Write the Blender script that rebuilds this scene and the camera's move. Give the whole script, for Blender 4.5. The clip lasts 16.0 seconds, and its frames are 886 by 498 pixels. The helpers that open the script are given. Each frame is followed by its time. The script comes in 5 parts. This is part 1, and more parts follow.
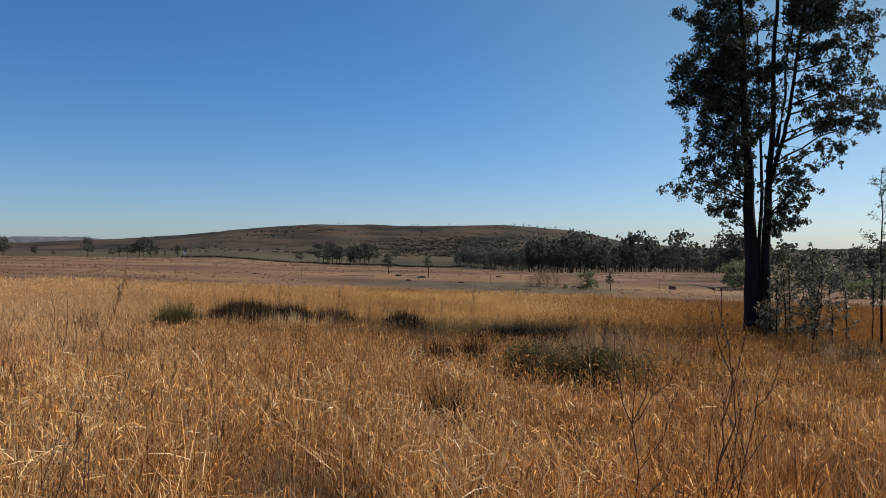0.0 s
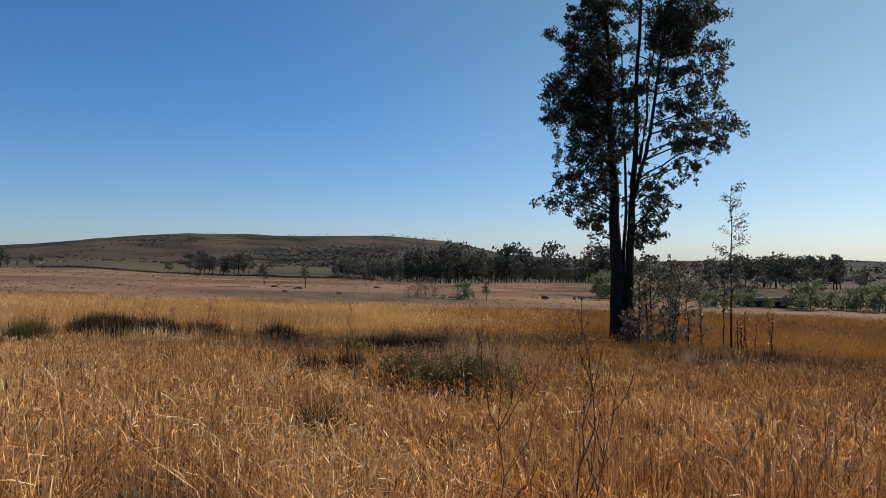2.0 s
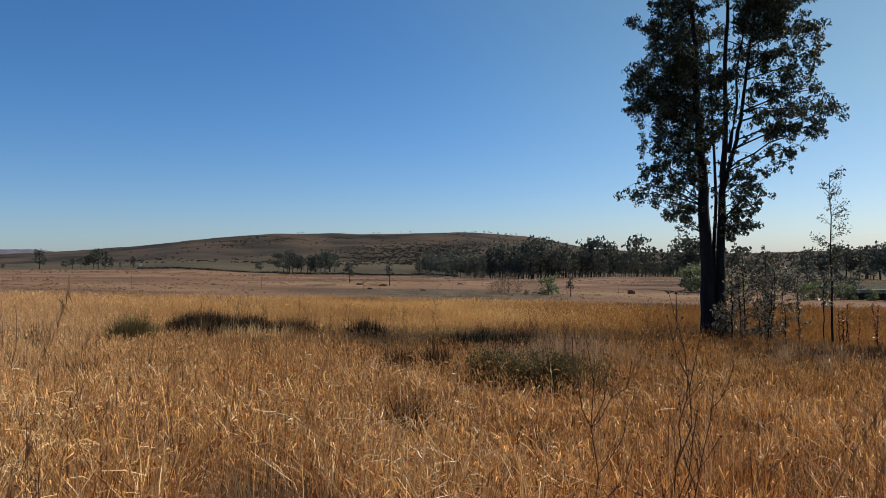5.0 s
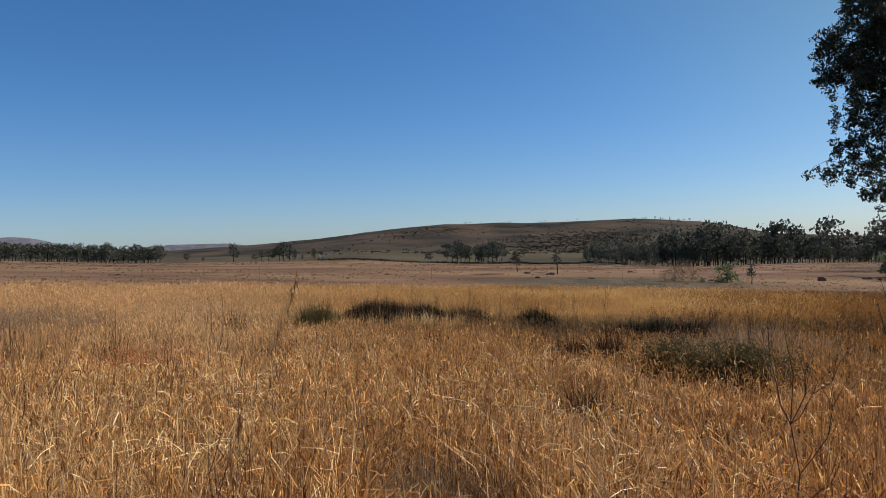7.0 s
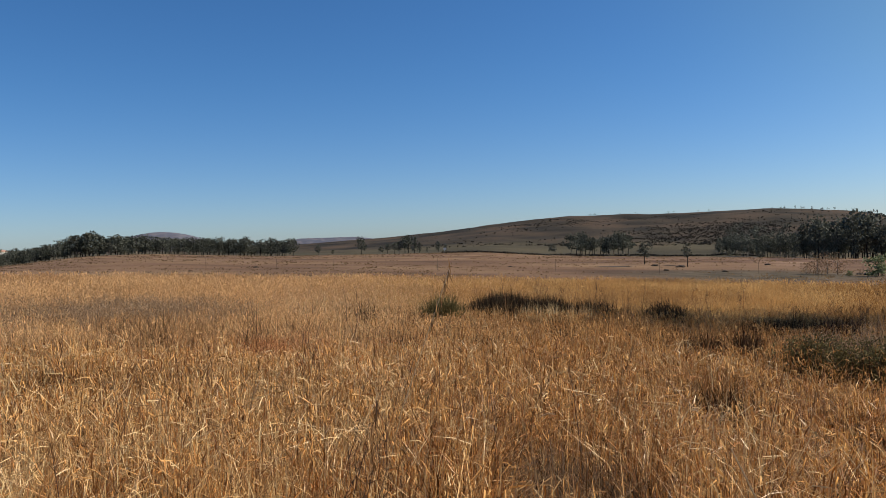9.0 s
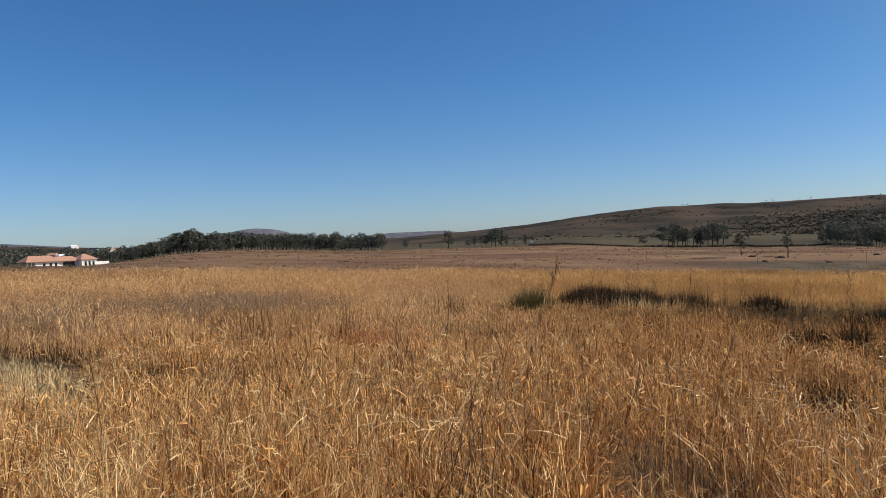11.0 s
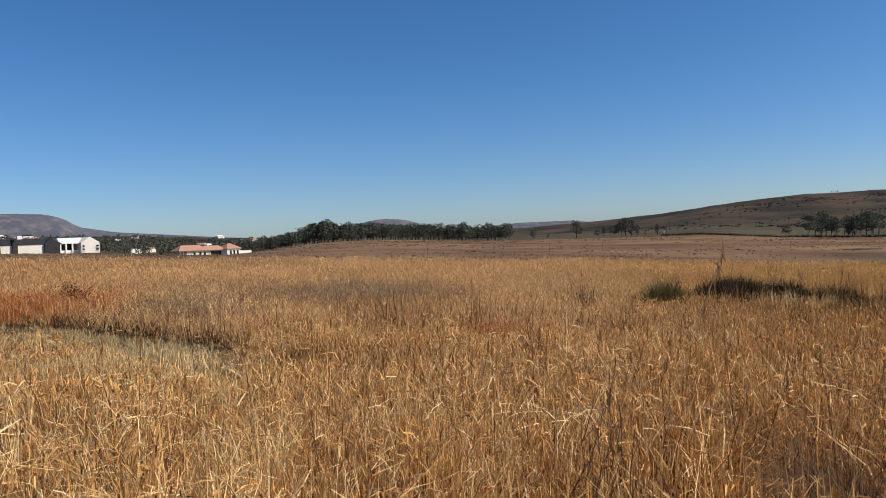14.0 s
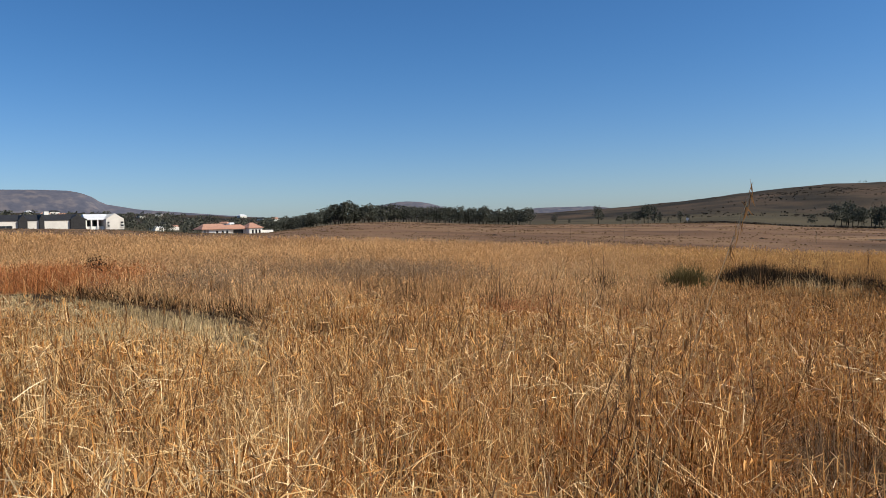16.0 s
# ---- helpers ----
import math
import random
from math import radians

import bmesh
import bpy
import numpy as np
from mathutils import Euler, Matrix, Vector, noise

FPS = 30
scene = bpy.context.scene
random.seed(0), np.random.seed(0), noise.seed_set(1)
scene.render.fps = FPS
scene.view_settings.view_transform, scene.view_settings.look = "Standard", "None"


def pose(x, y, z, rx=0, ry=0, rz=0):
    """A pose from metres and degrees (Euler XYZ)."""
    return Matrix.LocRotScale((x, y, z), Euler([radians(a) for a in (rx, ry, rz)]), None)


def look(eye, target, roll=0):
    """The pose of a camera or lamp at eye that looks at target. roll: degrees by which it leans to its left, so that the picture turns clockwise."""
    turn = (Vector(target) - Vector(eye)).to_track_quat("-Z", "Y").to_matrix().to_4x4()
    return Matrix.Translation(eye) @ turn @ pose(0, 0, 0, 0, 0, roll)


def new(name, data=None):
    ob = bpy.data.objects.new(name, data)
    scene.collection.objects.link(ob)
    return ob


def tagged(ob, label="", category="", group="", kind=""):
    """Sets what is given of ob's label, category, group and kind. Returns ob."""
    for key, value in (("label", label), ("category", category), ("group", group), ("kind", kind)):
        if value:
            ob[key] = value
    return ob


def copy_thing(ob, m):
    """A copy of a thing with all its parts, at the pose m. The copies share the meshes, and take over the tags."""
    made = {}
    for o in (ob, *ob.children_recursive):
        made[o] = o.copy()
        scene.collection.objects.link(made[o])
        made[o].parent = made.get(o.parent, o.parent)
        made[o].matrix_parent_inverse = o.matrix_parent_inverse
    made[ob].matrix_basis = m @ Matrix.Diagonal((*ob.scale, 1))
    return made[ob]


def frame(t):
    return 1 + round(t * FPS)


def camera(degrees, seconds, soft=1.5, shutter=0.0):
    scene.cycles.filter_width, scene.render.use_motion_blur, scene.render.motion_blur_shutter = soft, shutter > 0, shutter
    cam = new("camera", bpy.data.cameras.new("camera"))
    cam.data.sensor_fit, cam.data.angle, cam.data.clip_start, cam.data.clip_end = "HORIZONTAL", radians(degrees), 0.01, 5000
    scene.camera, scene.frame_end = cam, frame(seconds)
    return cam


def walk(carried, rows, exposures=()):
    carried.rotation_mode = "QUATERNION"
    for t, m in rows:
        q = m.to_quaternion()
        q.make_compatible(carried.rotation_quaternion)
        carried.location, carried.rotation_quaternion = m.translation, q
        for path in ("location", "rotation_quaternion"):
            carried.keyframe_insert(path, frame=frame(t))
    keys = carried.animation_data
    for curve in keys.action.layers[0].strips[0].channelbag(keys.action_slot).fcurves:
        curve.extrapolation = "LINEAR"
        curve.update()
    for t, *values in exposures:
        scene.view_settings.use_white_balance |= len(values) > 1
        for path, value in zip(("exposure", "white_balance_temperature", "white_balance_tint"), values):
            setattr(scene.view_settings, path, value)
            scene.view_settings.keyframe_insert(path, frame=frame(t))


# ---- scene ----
# ---- camera: a person turning on the spot, the phone held at arm's length ----
cam = camera(60.8, 16.0, soft=0.6)
EYE, ARM = 1.6, 0.27
ROWS = [  # seconds, yaw, pitch, roll, height over the first eye
    (0.0, 0.0, 0.0, 0.0, 0.0), (0.5, -2.95, 0.02, -0.11, 0.0), (1.0, -5.83, 0.31, -0.30, 0.0), (1.5, -7.41, 0.48, -0.12, 0.0),
    (2.0, -9.18, 0.82, -0.19, 0.0), (2.5, -10.05, 1.01, -0.14, 0.0), (3.0, -10.16, 0.65, 0.09, 0.0), (3.2, -10.04, 0.64, 0.17, 0.0),
    (5.3, -0.76, 0.56, 1.09, 0.0), (5.5, 0.86, 0.55, 1.35, 0.0), (6.0, 5.11, 0.25, 1.51, 0.0), (6.5, 7.28, 0.14, 1.50, 0.0),
    (7.0, 9.66, -0.02, 1.66, 0.0), (7.5, 11.48, -0.16, 1.42, 0.0), (8.0, 13.99, -0.28, 1.72, 0.0), (8.5, 16.05, -0.06, 1.70, 0.0),
    (9.0, 18.98, -0.30, 1.89, 0.0), (9.5, 20.27, -0.52, 1.90, 0.0), (10.0, 22.37, -0.45, 1.92, 0.0), (12.5, 29.15, -0.87, 3.26, 0.0),
    (13.0, 31.03, -0.82, 3.05, 0.0), (13.5, 33.18, -0.79, 2.96, 0.0), (14.0, 35.19, -0.88, 2.57, 0.0), (14.5, 36.10, -0.98, 2.43, 0.0),
    (15.0, 36.41, -1.63, 2.17, -0.015), (15.5, 36.51, -1.37, 1.59, -0.03), (16.0, 36.77, -2.09, 1.50, -0.07)]
walk(cam, [(t, pose(-ARM * math.sin(radians(yaw)), ARM * (math.cos(radians(yaw)) - 1), EYE + up, 90 + pitch, roll, yaw))
           for t, yaw, pitch, roll, up in ROWS])

# ---- light: a clear winter morning, the sun high on the right hand ----
SUN_AZ, SUN_EL = 65.0, 43.0
world = bpy.data.worlds.new("clear_sky")
scene.world = world
world.use_nodes = True
sky = world.node_tree.nodes.new("ShaderNodeTexSky")
sky.sky_type, sky.sun_disc = "NISHITA", False
sky.sun_elevation, sky.sun_rotation = radians(SUN_EL), radians(SUN_AZ)
sky.altitude, sky.air_density, sky.dust_density, sky.ozone_density = 1500, 1.0, 1.7, 4.0
world.node_tree.nodes["Background"].inputs[1].default_value = 0.099
deep = world.node_tree.nodes.new("ShaderNodeHueSaturation")
deep.inputs["Saturation"].default_value, deep.inputs["Hue"].default_value = 1.14, 0.5
cool = world.node_tree.nodes.new("ShaderNodeMix")
cool.data_type, cool.blend_type = "RGBA", "MULTIPLY"
cool.inputs[0].default_value = 1.0
# clearer blue overhead, a cooler haze towards the horizon all round
toward = world.node_tree.nodes.new("ShaderNodeTexCoord")
height = world.node_tree.nodes.new("ShaderNodeSeparateXYZ")
rise = world.node_tree.nodes.new("ShaderNodeMapRange")
rise.interpolation_type = "SMOOTHSTEP"
rise.inputs[1].default_value, rise.inputs[2].default_value = 0.0, 0.24
tint = world.node_tree.nodes.new("ShaderNodeMix")
tint.data_type = "RGBA"
tint.inputs[6].default_value, tint.inputs[7].default_value = (0.895, 0.962, 1.09, 1), (0.85, 0.982, 1.11, 1)
world.node_tree.links.new(toward.outputs["Generated"], height.inputs[0])
world.node_tree.links.new(height.outputs["Z"], rise.inputs[0])
world.node_tree.links.new(rise.outputs[0], tint.inputs[0])
world.node_tree.links.new(tint.outputs[2], cool.inputs[7])
world.node_tree.links.new(sky.outputs[0], cool.inputs[6])
world.node_tree.links.new(cool.outputs[2], deep.inputs["Color"])
# whiter air towards the sun
aim = world.node_tree.nodes.new("ShaderNodeVectorMath")
aim.operation = "DOT_PRODUCT"
aim.inputs[1].default_value = (math.sin(radians(SUN_AZ)) * math.cos(radians(SUN_EL)), math.cos(radians(SUN_AZ)) * math.cos(radians(SUN_EL)), math.sin(radians(SUN_EL)))
nearer = world.node_tree.nodes.new("ShaderNodeMapRange")
nearer.interpolation_type = "SMOOTHSTEP"
nearer.inputs[1].default_value, nearer.inputs[2].default_value = 0.38, 0.80
white = world.node_tree.nodes.new("ShaderNodeMix")
white.data_type, white.blend_type = "RGBA", "MULTIPLY"
white.inputs[7].default_value = (1.6, 1.2, 0.82, 1)
world.node_tree.links.new(toward.outputs["Generated"], aim.inputs[0])
world.node_tree.links.new(aim.outputs["Value"], nearer.inputs[0])
lift = world.node_tree.nodes.new("ShaderNodeMapRange")
lift.inputs[1].default_value, lift.inputs[2].default_value, lift.inputs[3].default_value = 0.0, 0.2, 0.0
both_ways = world.node_tree.nodes.new("ShaderNodeMath")
both_ways.operation = "MULTIPLY"
world.node_tree.links.new(height.outputs["Z"], lift.inputs[0])
world.node_tree.links.new(nearer.outputs[0], both_ways.inputs[0])
world.node_tree.links.new(lift.outputs[0], both_ways.inputs[1])
world.node_tree.links.new(both_ways.outputs[0], white.inputs[0])
world.node_tree.links.new(deep.outputs[0], white.inputs[6])
world.node_tree.links.new(white.outputs[2], world.node_tree.nodes["Background"].inputs[0])
sun = new("sun", bpy.data.lights.new("sun", "SUN"))
sun.data.energy, sun.data.angle, sun.data.color = 5.4, radians(0.53), (1.0, 0.93, 0.81)
toward_sun = Vector((math.sin(radians(SUN_AZ)) * math.cos(radians(SUN_EL)), math.cos(radians(SUN_AZ)) * math.cos(radians(SUN_EL)), math.sin(radians(SUN_EL))))
sun.matrix_world = look(toward_sun * 60, (0, 0, 0))
scene.view_settings.exposure = 0.0


# ---- materials ----
def material(name, colours, scale=4.0, rough=0.7, random_by="", spread=0.5, translucent=0.0, bump=0.0, bump_scale=40.0, detail_scale=0.0, metallic=0.0,
             specular=0.35, stretch=(1, 1, 1), faded=None):
    """colours run over a ramp that is driven by noise at two scales and, if asked, by a random number a piece or an island."""
    m = bpy.data.materials.new(name)
    m.use_nodes = True
    nodes, link = m.node_tree.nodes, m.node_tree.links.new
    bsdf = nodes["Principled BSDF"]
    bsdf.inputs["Roughness"].default_value, bsdf.inputs["Metallic"].default_value = rough, metallic
    bsdf.inputs["Specular IOR Level"].default_value = specular
    where = nodes.new("ShaderNodeTexCoord")
    mapping = nodes.new("ShaderNodeMapping")
    mapping.inputs["Scale"].default_value = stretch
    link(where.outputs["Object"], mapping.inputs[0])
    coarse = nodes.new("ShaderNodeTexNoise")
    coarse.inputs["Scale"].default_value, coarse.inputs["Detail"].default_value = scale, 4
    link(mapping.outputs[0], coarse.inputs["Vector"])
    fine = nodes.new("ShaderNodeTexNoise")
    fine.inputs["Scale"].default_value, fine.inputs["Detail"].default_value = detail_scale or scale * 9, 3
    link(mapping.outputs[0], fine.inputs["Vector"])
    both = nodes.new("ShaderNodeMix")
    both.inputs[0].default_value = 0.4
    link(coarse.outputs[0], both.inputs[2])
    link(fine.outputs[0], both.inputs[3])
    value = both.outputs[0]
    stretchv = nodes.new("ShaderNodeMapRange")
    stretchv.inputs[1].default_value, stretchv.inputs[2].default_value = 0.3, 0.7
    link(value, stretchv.inputs[0])
    value = stretchv.outputs[0]
    if random_by:
        source = nodes.new("ShaderNodeObjectInfo" if random_by == "object" else "ShaderNodeNewGeometry")
        mix = nodes.new("ShaderNodeMix")
        mix.inputs[0].default_value = spread
        link(value, mix.inputs[2])
        link(source.outputs["Random" if random_by == "object" else "Random Per Island"], mix.inputs[3])
        value = mix.outputs[0]
    ramp = nodes.new("ShaderNodeValToRGB")
    for i, c in enumerate(colours):
        at = i / max(1, len(colours) - 1)
        e = ramp.color_ramp.elements[i] if i < 2 else ramp.color_ramp.elements.new(at)
        e.position, e.color = at, (*c, 1)
    link(value, ramp.inputs[0])
    shade = ramp.outputs[0]
    if faded:  # large weathered patches of another colour
        blotch = nodes.new("ShaderNodeTexNoise")
        blotch.inputs["Scale"].default_value, blotch.inputs["Detail"].default_value = faded[1], 5
        link(where.outputs["Object"], blotch.inputs["Vector"])
        edge = nodes.new("ShaderNodeMapRange")
        edge.inputs[1].default_value, edge.inputs[2].default_value, edge.inputs[4].default_value = 0.48, 0.66, faded[2]
        link(blotch.outputs[0], edge.inputs[0])
        tint = nodes.new("ShaderNodeMix")
        tint.data_type, tint.blend_type = "RGBA", "MIX"
        link(edge.outputs[0], tint.inputs[0])
        link(shade, tint.inputs[6])
        tint.inputs[7].default_value = (*faded[0], 1)
        shade = tint.outputs[2]
    link(shade, bsdf.inputs["Base Color"])
    if bump:
        grain = nodes.new("ShaderNodeTexNoise")
        grain.inputs["Scale"].default_value, grain.inputs["Detail"].default_value = bump_scale, 5
        link(mapping.outputs[0], grain.inputs["Vector"])
        b = nodes.new("ShaderNodeBump")
        b.inputs["Strength"].default_value, b.inputs["Distance"].default_value = bump, 1.0 / bump_scale
        link(grain.outputs[0], b.inputs["Height"])
        link(b.outputs[0], bsdf.inputs["Normal"])
    if translucent:
        thin = nodes.new("ShaderNodeBsdfTranslucent")
        link(shade, thin.inputs[0])
        mixed = nodes.new("ShaderNodeMixShader")
        mixed.inputs[0].default_value = translucent
        link(bsdf.outputs[0], mixed.inputs[1])
        link(thin.outputs[0], mixed.inputs[2])
        link(mixed.outputs[0], nodes["Material Output"].inputs[0])
    return m


def ground_material():
    """Thatch darkened with painted gap shade under the tall grass, then a grazed pale field, an olive slope and a brown
    heath hill, by the distance from the standpoint.
    """
    m = bpy.data.materials.new("veld_ground")
    m.use_nodes = True
    nodes, link = m.node_tree.nodes, m.node_tree.links.new
    bsdf = nodes["Principled BSDF"]
    bsdf.inputs["Roughness"].default_value, bsdf.inputs["Specular IOR Level"].default_value = 0.95, 0.1
    geo = nodes.new("ShaderNodeNewGeometry")

    def noise_node(scale, detail=4, stretch=None):
        n = nodes.new("ShaderNodeTexNoise")
        n.inputs["Scale"].default_value, n.inputs["Detail"].default_value = scale, detail
        if stretch:
            mp = nodes.new("ShaderNodeMapping")
            mp.inputs["Scale"].default_value = stretch
            link(geo.outputs["Position"], mp.inputs[0])
            link(mp.outputs[0], n.inputs["Vector"])
        else:
            link(geo.outputs["Position"], n.inputs["Vector"])
        return n.outputs[0]

    def ramp_node(value, stops):
        r = nodes.new("ShaderNodeValToRGB")
        for i, (at, c) in enumerate(stops):
            e = r.color_ramp.elements[i] if i < 2 else r.color_ramp.elements.new(at)
            e.position, e.color = at, (*c, 1)
        link(value, r.inputs[0])
        return r.outputs[0]

    def range_node(value, a, b):
        r = nodes.new("ShaderNodeMapRange")
        r.inputs[1].default_value, r.inputs[2].default_value = a, b
        link(value, r.inputs[0])
        return r.outputs[0]

    def mix_colour(fac, a, b):
        x = nodes.new("ShaderNodeMix")
        x.data_type = "RGBA"
        link(fac, x.inputs[0])
        link(a, x.inputs[6])
        link(b, x.inputs[7])
        return x.outputs[2]

    length = nodes.new("ShaderNodeVectorMath")
    length.operation = "LENGTH"
    link(geo.outputs["Position"], length.inputs[0])
    ragged = nodes.new("ShaderNodeMath")
    ragged.operation = "MULTIPLY_ADD"
    link(noise_node(0.035, 5), ragged.inputs[0])
    ragged.inputs[1].default_value = 0.5
    ragged.inputs[2].default_value = 0.75
    far = nodes.new("ShaderNodeMath")
    far.operation = "MULTIPLY"
    link(length.outputs["Value"], far.inputs[0])
    link(ragged.outputs[0], far.inputs[1])
    # ground colour under the grass lowered to stand in for shade between stems
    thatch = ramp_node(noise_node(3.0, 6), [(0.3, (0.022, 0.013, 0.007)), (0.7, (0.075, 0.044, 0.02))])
    field = ramp_node(noise_node(0.045, 10, (0.7, 1.3, 1)), [(0.3, (0.085, 0.048, 0.030)), (0.5, (0.162, 0.094, 0.055)), (0.7, (0.235, 0.146, 0.082))])
    olive = ramp_node(noise_node(0.012, 9), [(0.35, (0.048, 0.040, 0.025)), (0.6, (0.085, 0.069, 0.041)), (0.75, (0.095, 0.066, 0.041))])
    heath = ramp_node(noise_node(0.016, 12), [(0.36, (0.02, 0.017, 0.012)), (0.5, (0.047, 0.035, 0.024)), (0.68, (0.085, 0.056, 0.037))])
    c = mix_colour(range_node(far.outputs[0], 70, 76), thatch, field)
    offset = nodes.new("ShaderNodeVectorMath")
    offset.operation = "DISTANCE"
    link(geo.outputs["Position"], offset.inputs[0])
    offset.inputs[1].default_value = (47, 165, -8)
    worn = nodes.new("ShaderNodeMath")
    worn.operation = "MULTIPLY"
    link(offset.outputs["Value"], worn.inputs[0])
    link(ragged.outputs[0], worn.inputs[1])
    red = ramp_node(noise_node(0.08, 8), [(0.35, (0.085, 0.046, 0.03)), (0.52, (0.16, 0.09, 0.055)), (0.7, (0.25, 0.155, 0.10))])
    c = mix_colour(range_node(worn.outputs[0], 62, 44), c, red)
    for place, a, b, other in (((5.5, 92, -3.5), 20, 8, "grey"), ((115, 130, -9), 70, 52, "olive")):
        gap = nodes.new("ShaderNodeVectorMath")
        gap.operation = "DISTANCE"
        link(geo.outputs["Position"], gap.inputs[0])
        gap.inputs[1].default_value = place
        uneven = nodes.new("ShaderNodeMath")
        uneven.operation = "MULTIPLY"
        link(gap.outputs["Value"], uneven.inputs[0])
        link(ragged.outputs[0], uneven.inputs[1])
        grey = ramp_node(noise_node(0.3, 8), [(0.35, (0.05, 0.04, 0.026)), (0.65, (0.115, 0.085, 0.055))])
        c = mix_colour(range_node(uneven.outputs[0], a, b), c, grey if other == "grey" else olive)
    c = mix_colour(range_node(far.outputs[0], 345, 400), c, olive)
    c = mix_colour(range_node(far.outputs[0], 560, 640), c, heath)
    link(c, bsdf.inputs["Base Color"])
    bump = nodes.new("ShaderNodeBump")
    bump.inputs["Strength"].default_value, bump.inputs["Distance"].default_value = 0.7, 0.3
    link(noise_node(1.2, 8), bump.inputs["Height"])
    link(bump.outputs[0], bsdf.inputs["Normal"])
    return m


GROUND = ground_material()
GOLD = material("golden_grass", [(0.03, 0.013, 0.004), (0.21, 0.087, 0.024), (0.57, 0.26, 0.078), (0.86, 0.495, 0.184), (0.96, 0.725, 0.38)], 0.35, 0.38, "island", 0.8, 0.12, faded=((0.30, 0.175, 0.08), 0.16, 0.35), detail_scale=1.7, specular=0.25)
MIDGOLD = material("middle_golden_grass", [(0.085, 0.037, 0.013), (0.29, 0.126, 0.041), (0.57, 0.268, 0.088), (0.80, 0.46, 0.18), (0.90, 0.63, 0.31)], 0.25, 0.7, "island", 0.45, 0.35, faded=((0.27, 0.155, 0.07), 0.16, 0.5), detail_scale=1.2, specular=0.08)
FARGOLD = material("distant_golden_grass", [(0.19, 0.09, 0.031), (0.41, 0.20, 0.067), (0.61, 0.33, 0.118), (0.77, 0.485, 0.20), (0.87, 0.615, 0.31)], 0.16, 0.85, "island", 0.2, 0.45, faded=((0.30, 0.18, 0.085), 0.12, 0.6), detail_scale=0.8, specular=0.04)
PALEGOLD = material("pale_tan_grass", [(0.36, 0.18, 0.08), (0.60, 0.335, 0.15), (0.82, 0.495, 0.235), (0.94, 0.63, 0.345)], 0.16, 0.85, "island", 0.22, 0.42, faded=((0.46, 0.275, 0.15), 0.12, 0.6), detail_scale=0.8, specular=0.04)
EASTGOLD = material("rusty_orange_grass", [(0.11, 0.05, 0.016), (0.235, 0.106, 0.031), (0.375, 0.173, 0.048), (0.50, 0.25, 0.074)], 0.2, 0.85, "island", 0.25, 0.4, faded=((0.15, 0.085, 0.045), 0.14, 0.7), detail_scale=0.9, specular=0.04)
STRAW = material("pale_straw", [(0.13, 0.068, 0.028), (0.46, 0.262, 0.105), (0.72, 0.46, 0.20), (0.88, 0.64, 0.32), (0.95, 0.80, 0.52)], 0.3, 0.4, "island", 0.68, 0.2, detail_scale=2.0, specular=0.35)
CURL = material("curled_dry_leaves", [(0.07, 0.026, 0.008), (0.34, 0.14, 0.04), (0.68, 0.34, 0.105), (0.88, 0.55, 0.22)], 0.5, 0.55, "island", 0.7, 0.3, detail_scale=1.7, specular=0.14)
BLEACHED = material("bleached_low_grass", [(0.24, 0.165, 0.08), (0.53, 0.39, 0.20), (0.75, 0.59, 0.34)], 0.5, 0.7, "island", 0.6, 0.15, specular=0.15)
# dead undergrowth, coloured darker to imitate the shade between stems
SHADETHATCH = material("shade_darkened_thatch", [(0.018, 0.010, 0.005), (0.055, 0.029, 0.014), (0.15, 0.08, 0.034)], 0.6, 0.8, "island", 0.6, 0.05, specular=0.1)
RUSSET = material("russet_grass", [(0.27, 0.09, 0.032), (0.52, 0.205, 0.07), (0.70, 0.36, 0.14)], 0.5, 0.5, "island", 0.6, 0.3)
GREYGRASS = material("grey_dead_forbs", [(0.2, 0.125, 0.072), (0.35, 0.23, 0.135), (0.5, 0.355, 0.22)], 0.5, 0.85, "island", 0.45, 0.4, specular=0.08)
RUSH = material("dark_rushes", [(0.012, 0.010, 0.008), (0.030, 0.023, 0.016), (0.07, 0.047, 0.026), (0.26, 0.16, 0.08)], 0.6, 0.8, "island", 0.6, 0.1, specular=0.08)
OLIVEBUSH = material("olive_forb_leaves", [(0.05, 0.042, 0.016), (0.13, 0.105, 0.04), (0.30, 0.225, 0.10)], 1.5, 0.7, "island", 0.6, 0.25, specular=0.08)
TWIG = material("dry_twig", [(0.045, 0.024, 0.015), (0.12, 0.062, 0.036)], 8, 0.8)
ORANGE = material("matted_orange_grass", [(0.14, 0.05, 0.013), (0.48, 0.195, 0.046), (0.78, 0.40, 0.11), (0.92, 0.60, 0.25)], 0.5, 0.5, "island", 0.65, 0.25, detail_scale=1.7, specular=0.16)
PLUME = material("brown_seed_plume", [(0.24, 0.115, 0.045), (0.48, 0.28, 0.12)], 6, 0.8, "island", 0.5, 0.3, specular=0.1)
STEM = material("straw_stem", [(0.45, 0.30, 0.13), (0.70, 0.52, 0.28)], 5, 0.4, specular=0.5)
# bark colour lowered to near black to carry the trunks' backlit look
BARK = material("shade_darkened_bark", [(0.006, 0.005, 0.004), (0.015, 0.012, 0.010), (0.038, 0.030, 0.024)], 2.0, 0.9, bump=0.9, bump_scale=18, stretch=(3, 3, 0.6))
PALEBARK = material("pale_eucalypt_bark", [(0.16, 0.12, 0.09), (0.34, 0.28, 0.22)], 1.2, 0.85, bump=0.5, bump_scale=10, stretch=(2, 2, 0.5))
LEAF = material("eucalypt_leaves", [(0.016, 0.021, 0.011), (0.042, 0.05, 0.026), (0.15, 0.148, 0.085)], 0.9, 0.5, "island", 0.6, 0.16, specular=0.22)
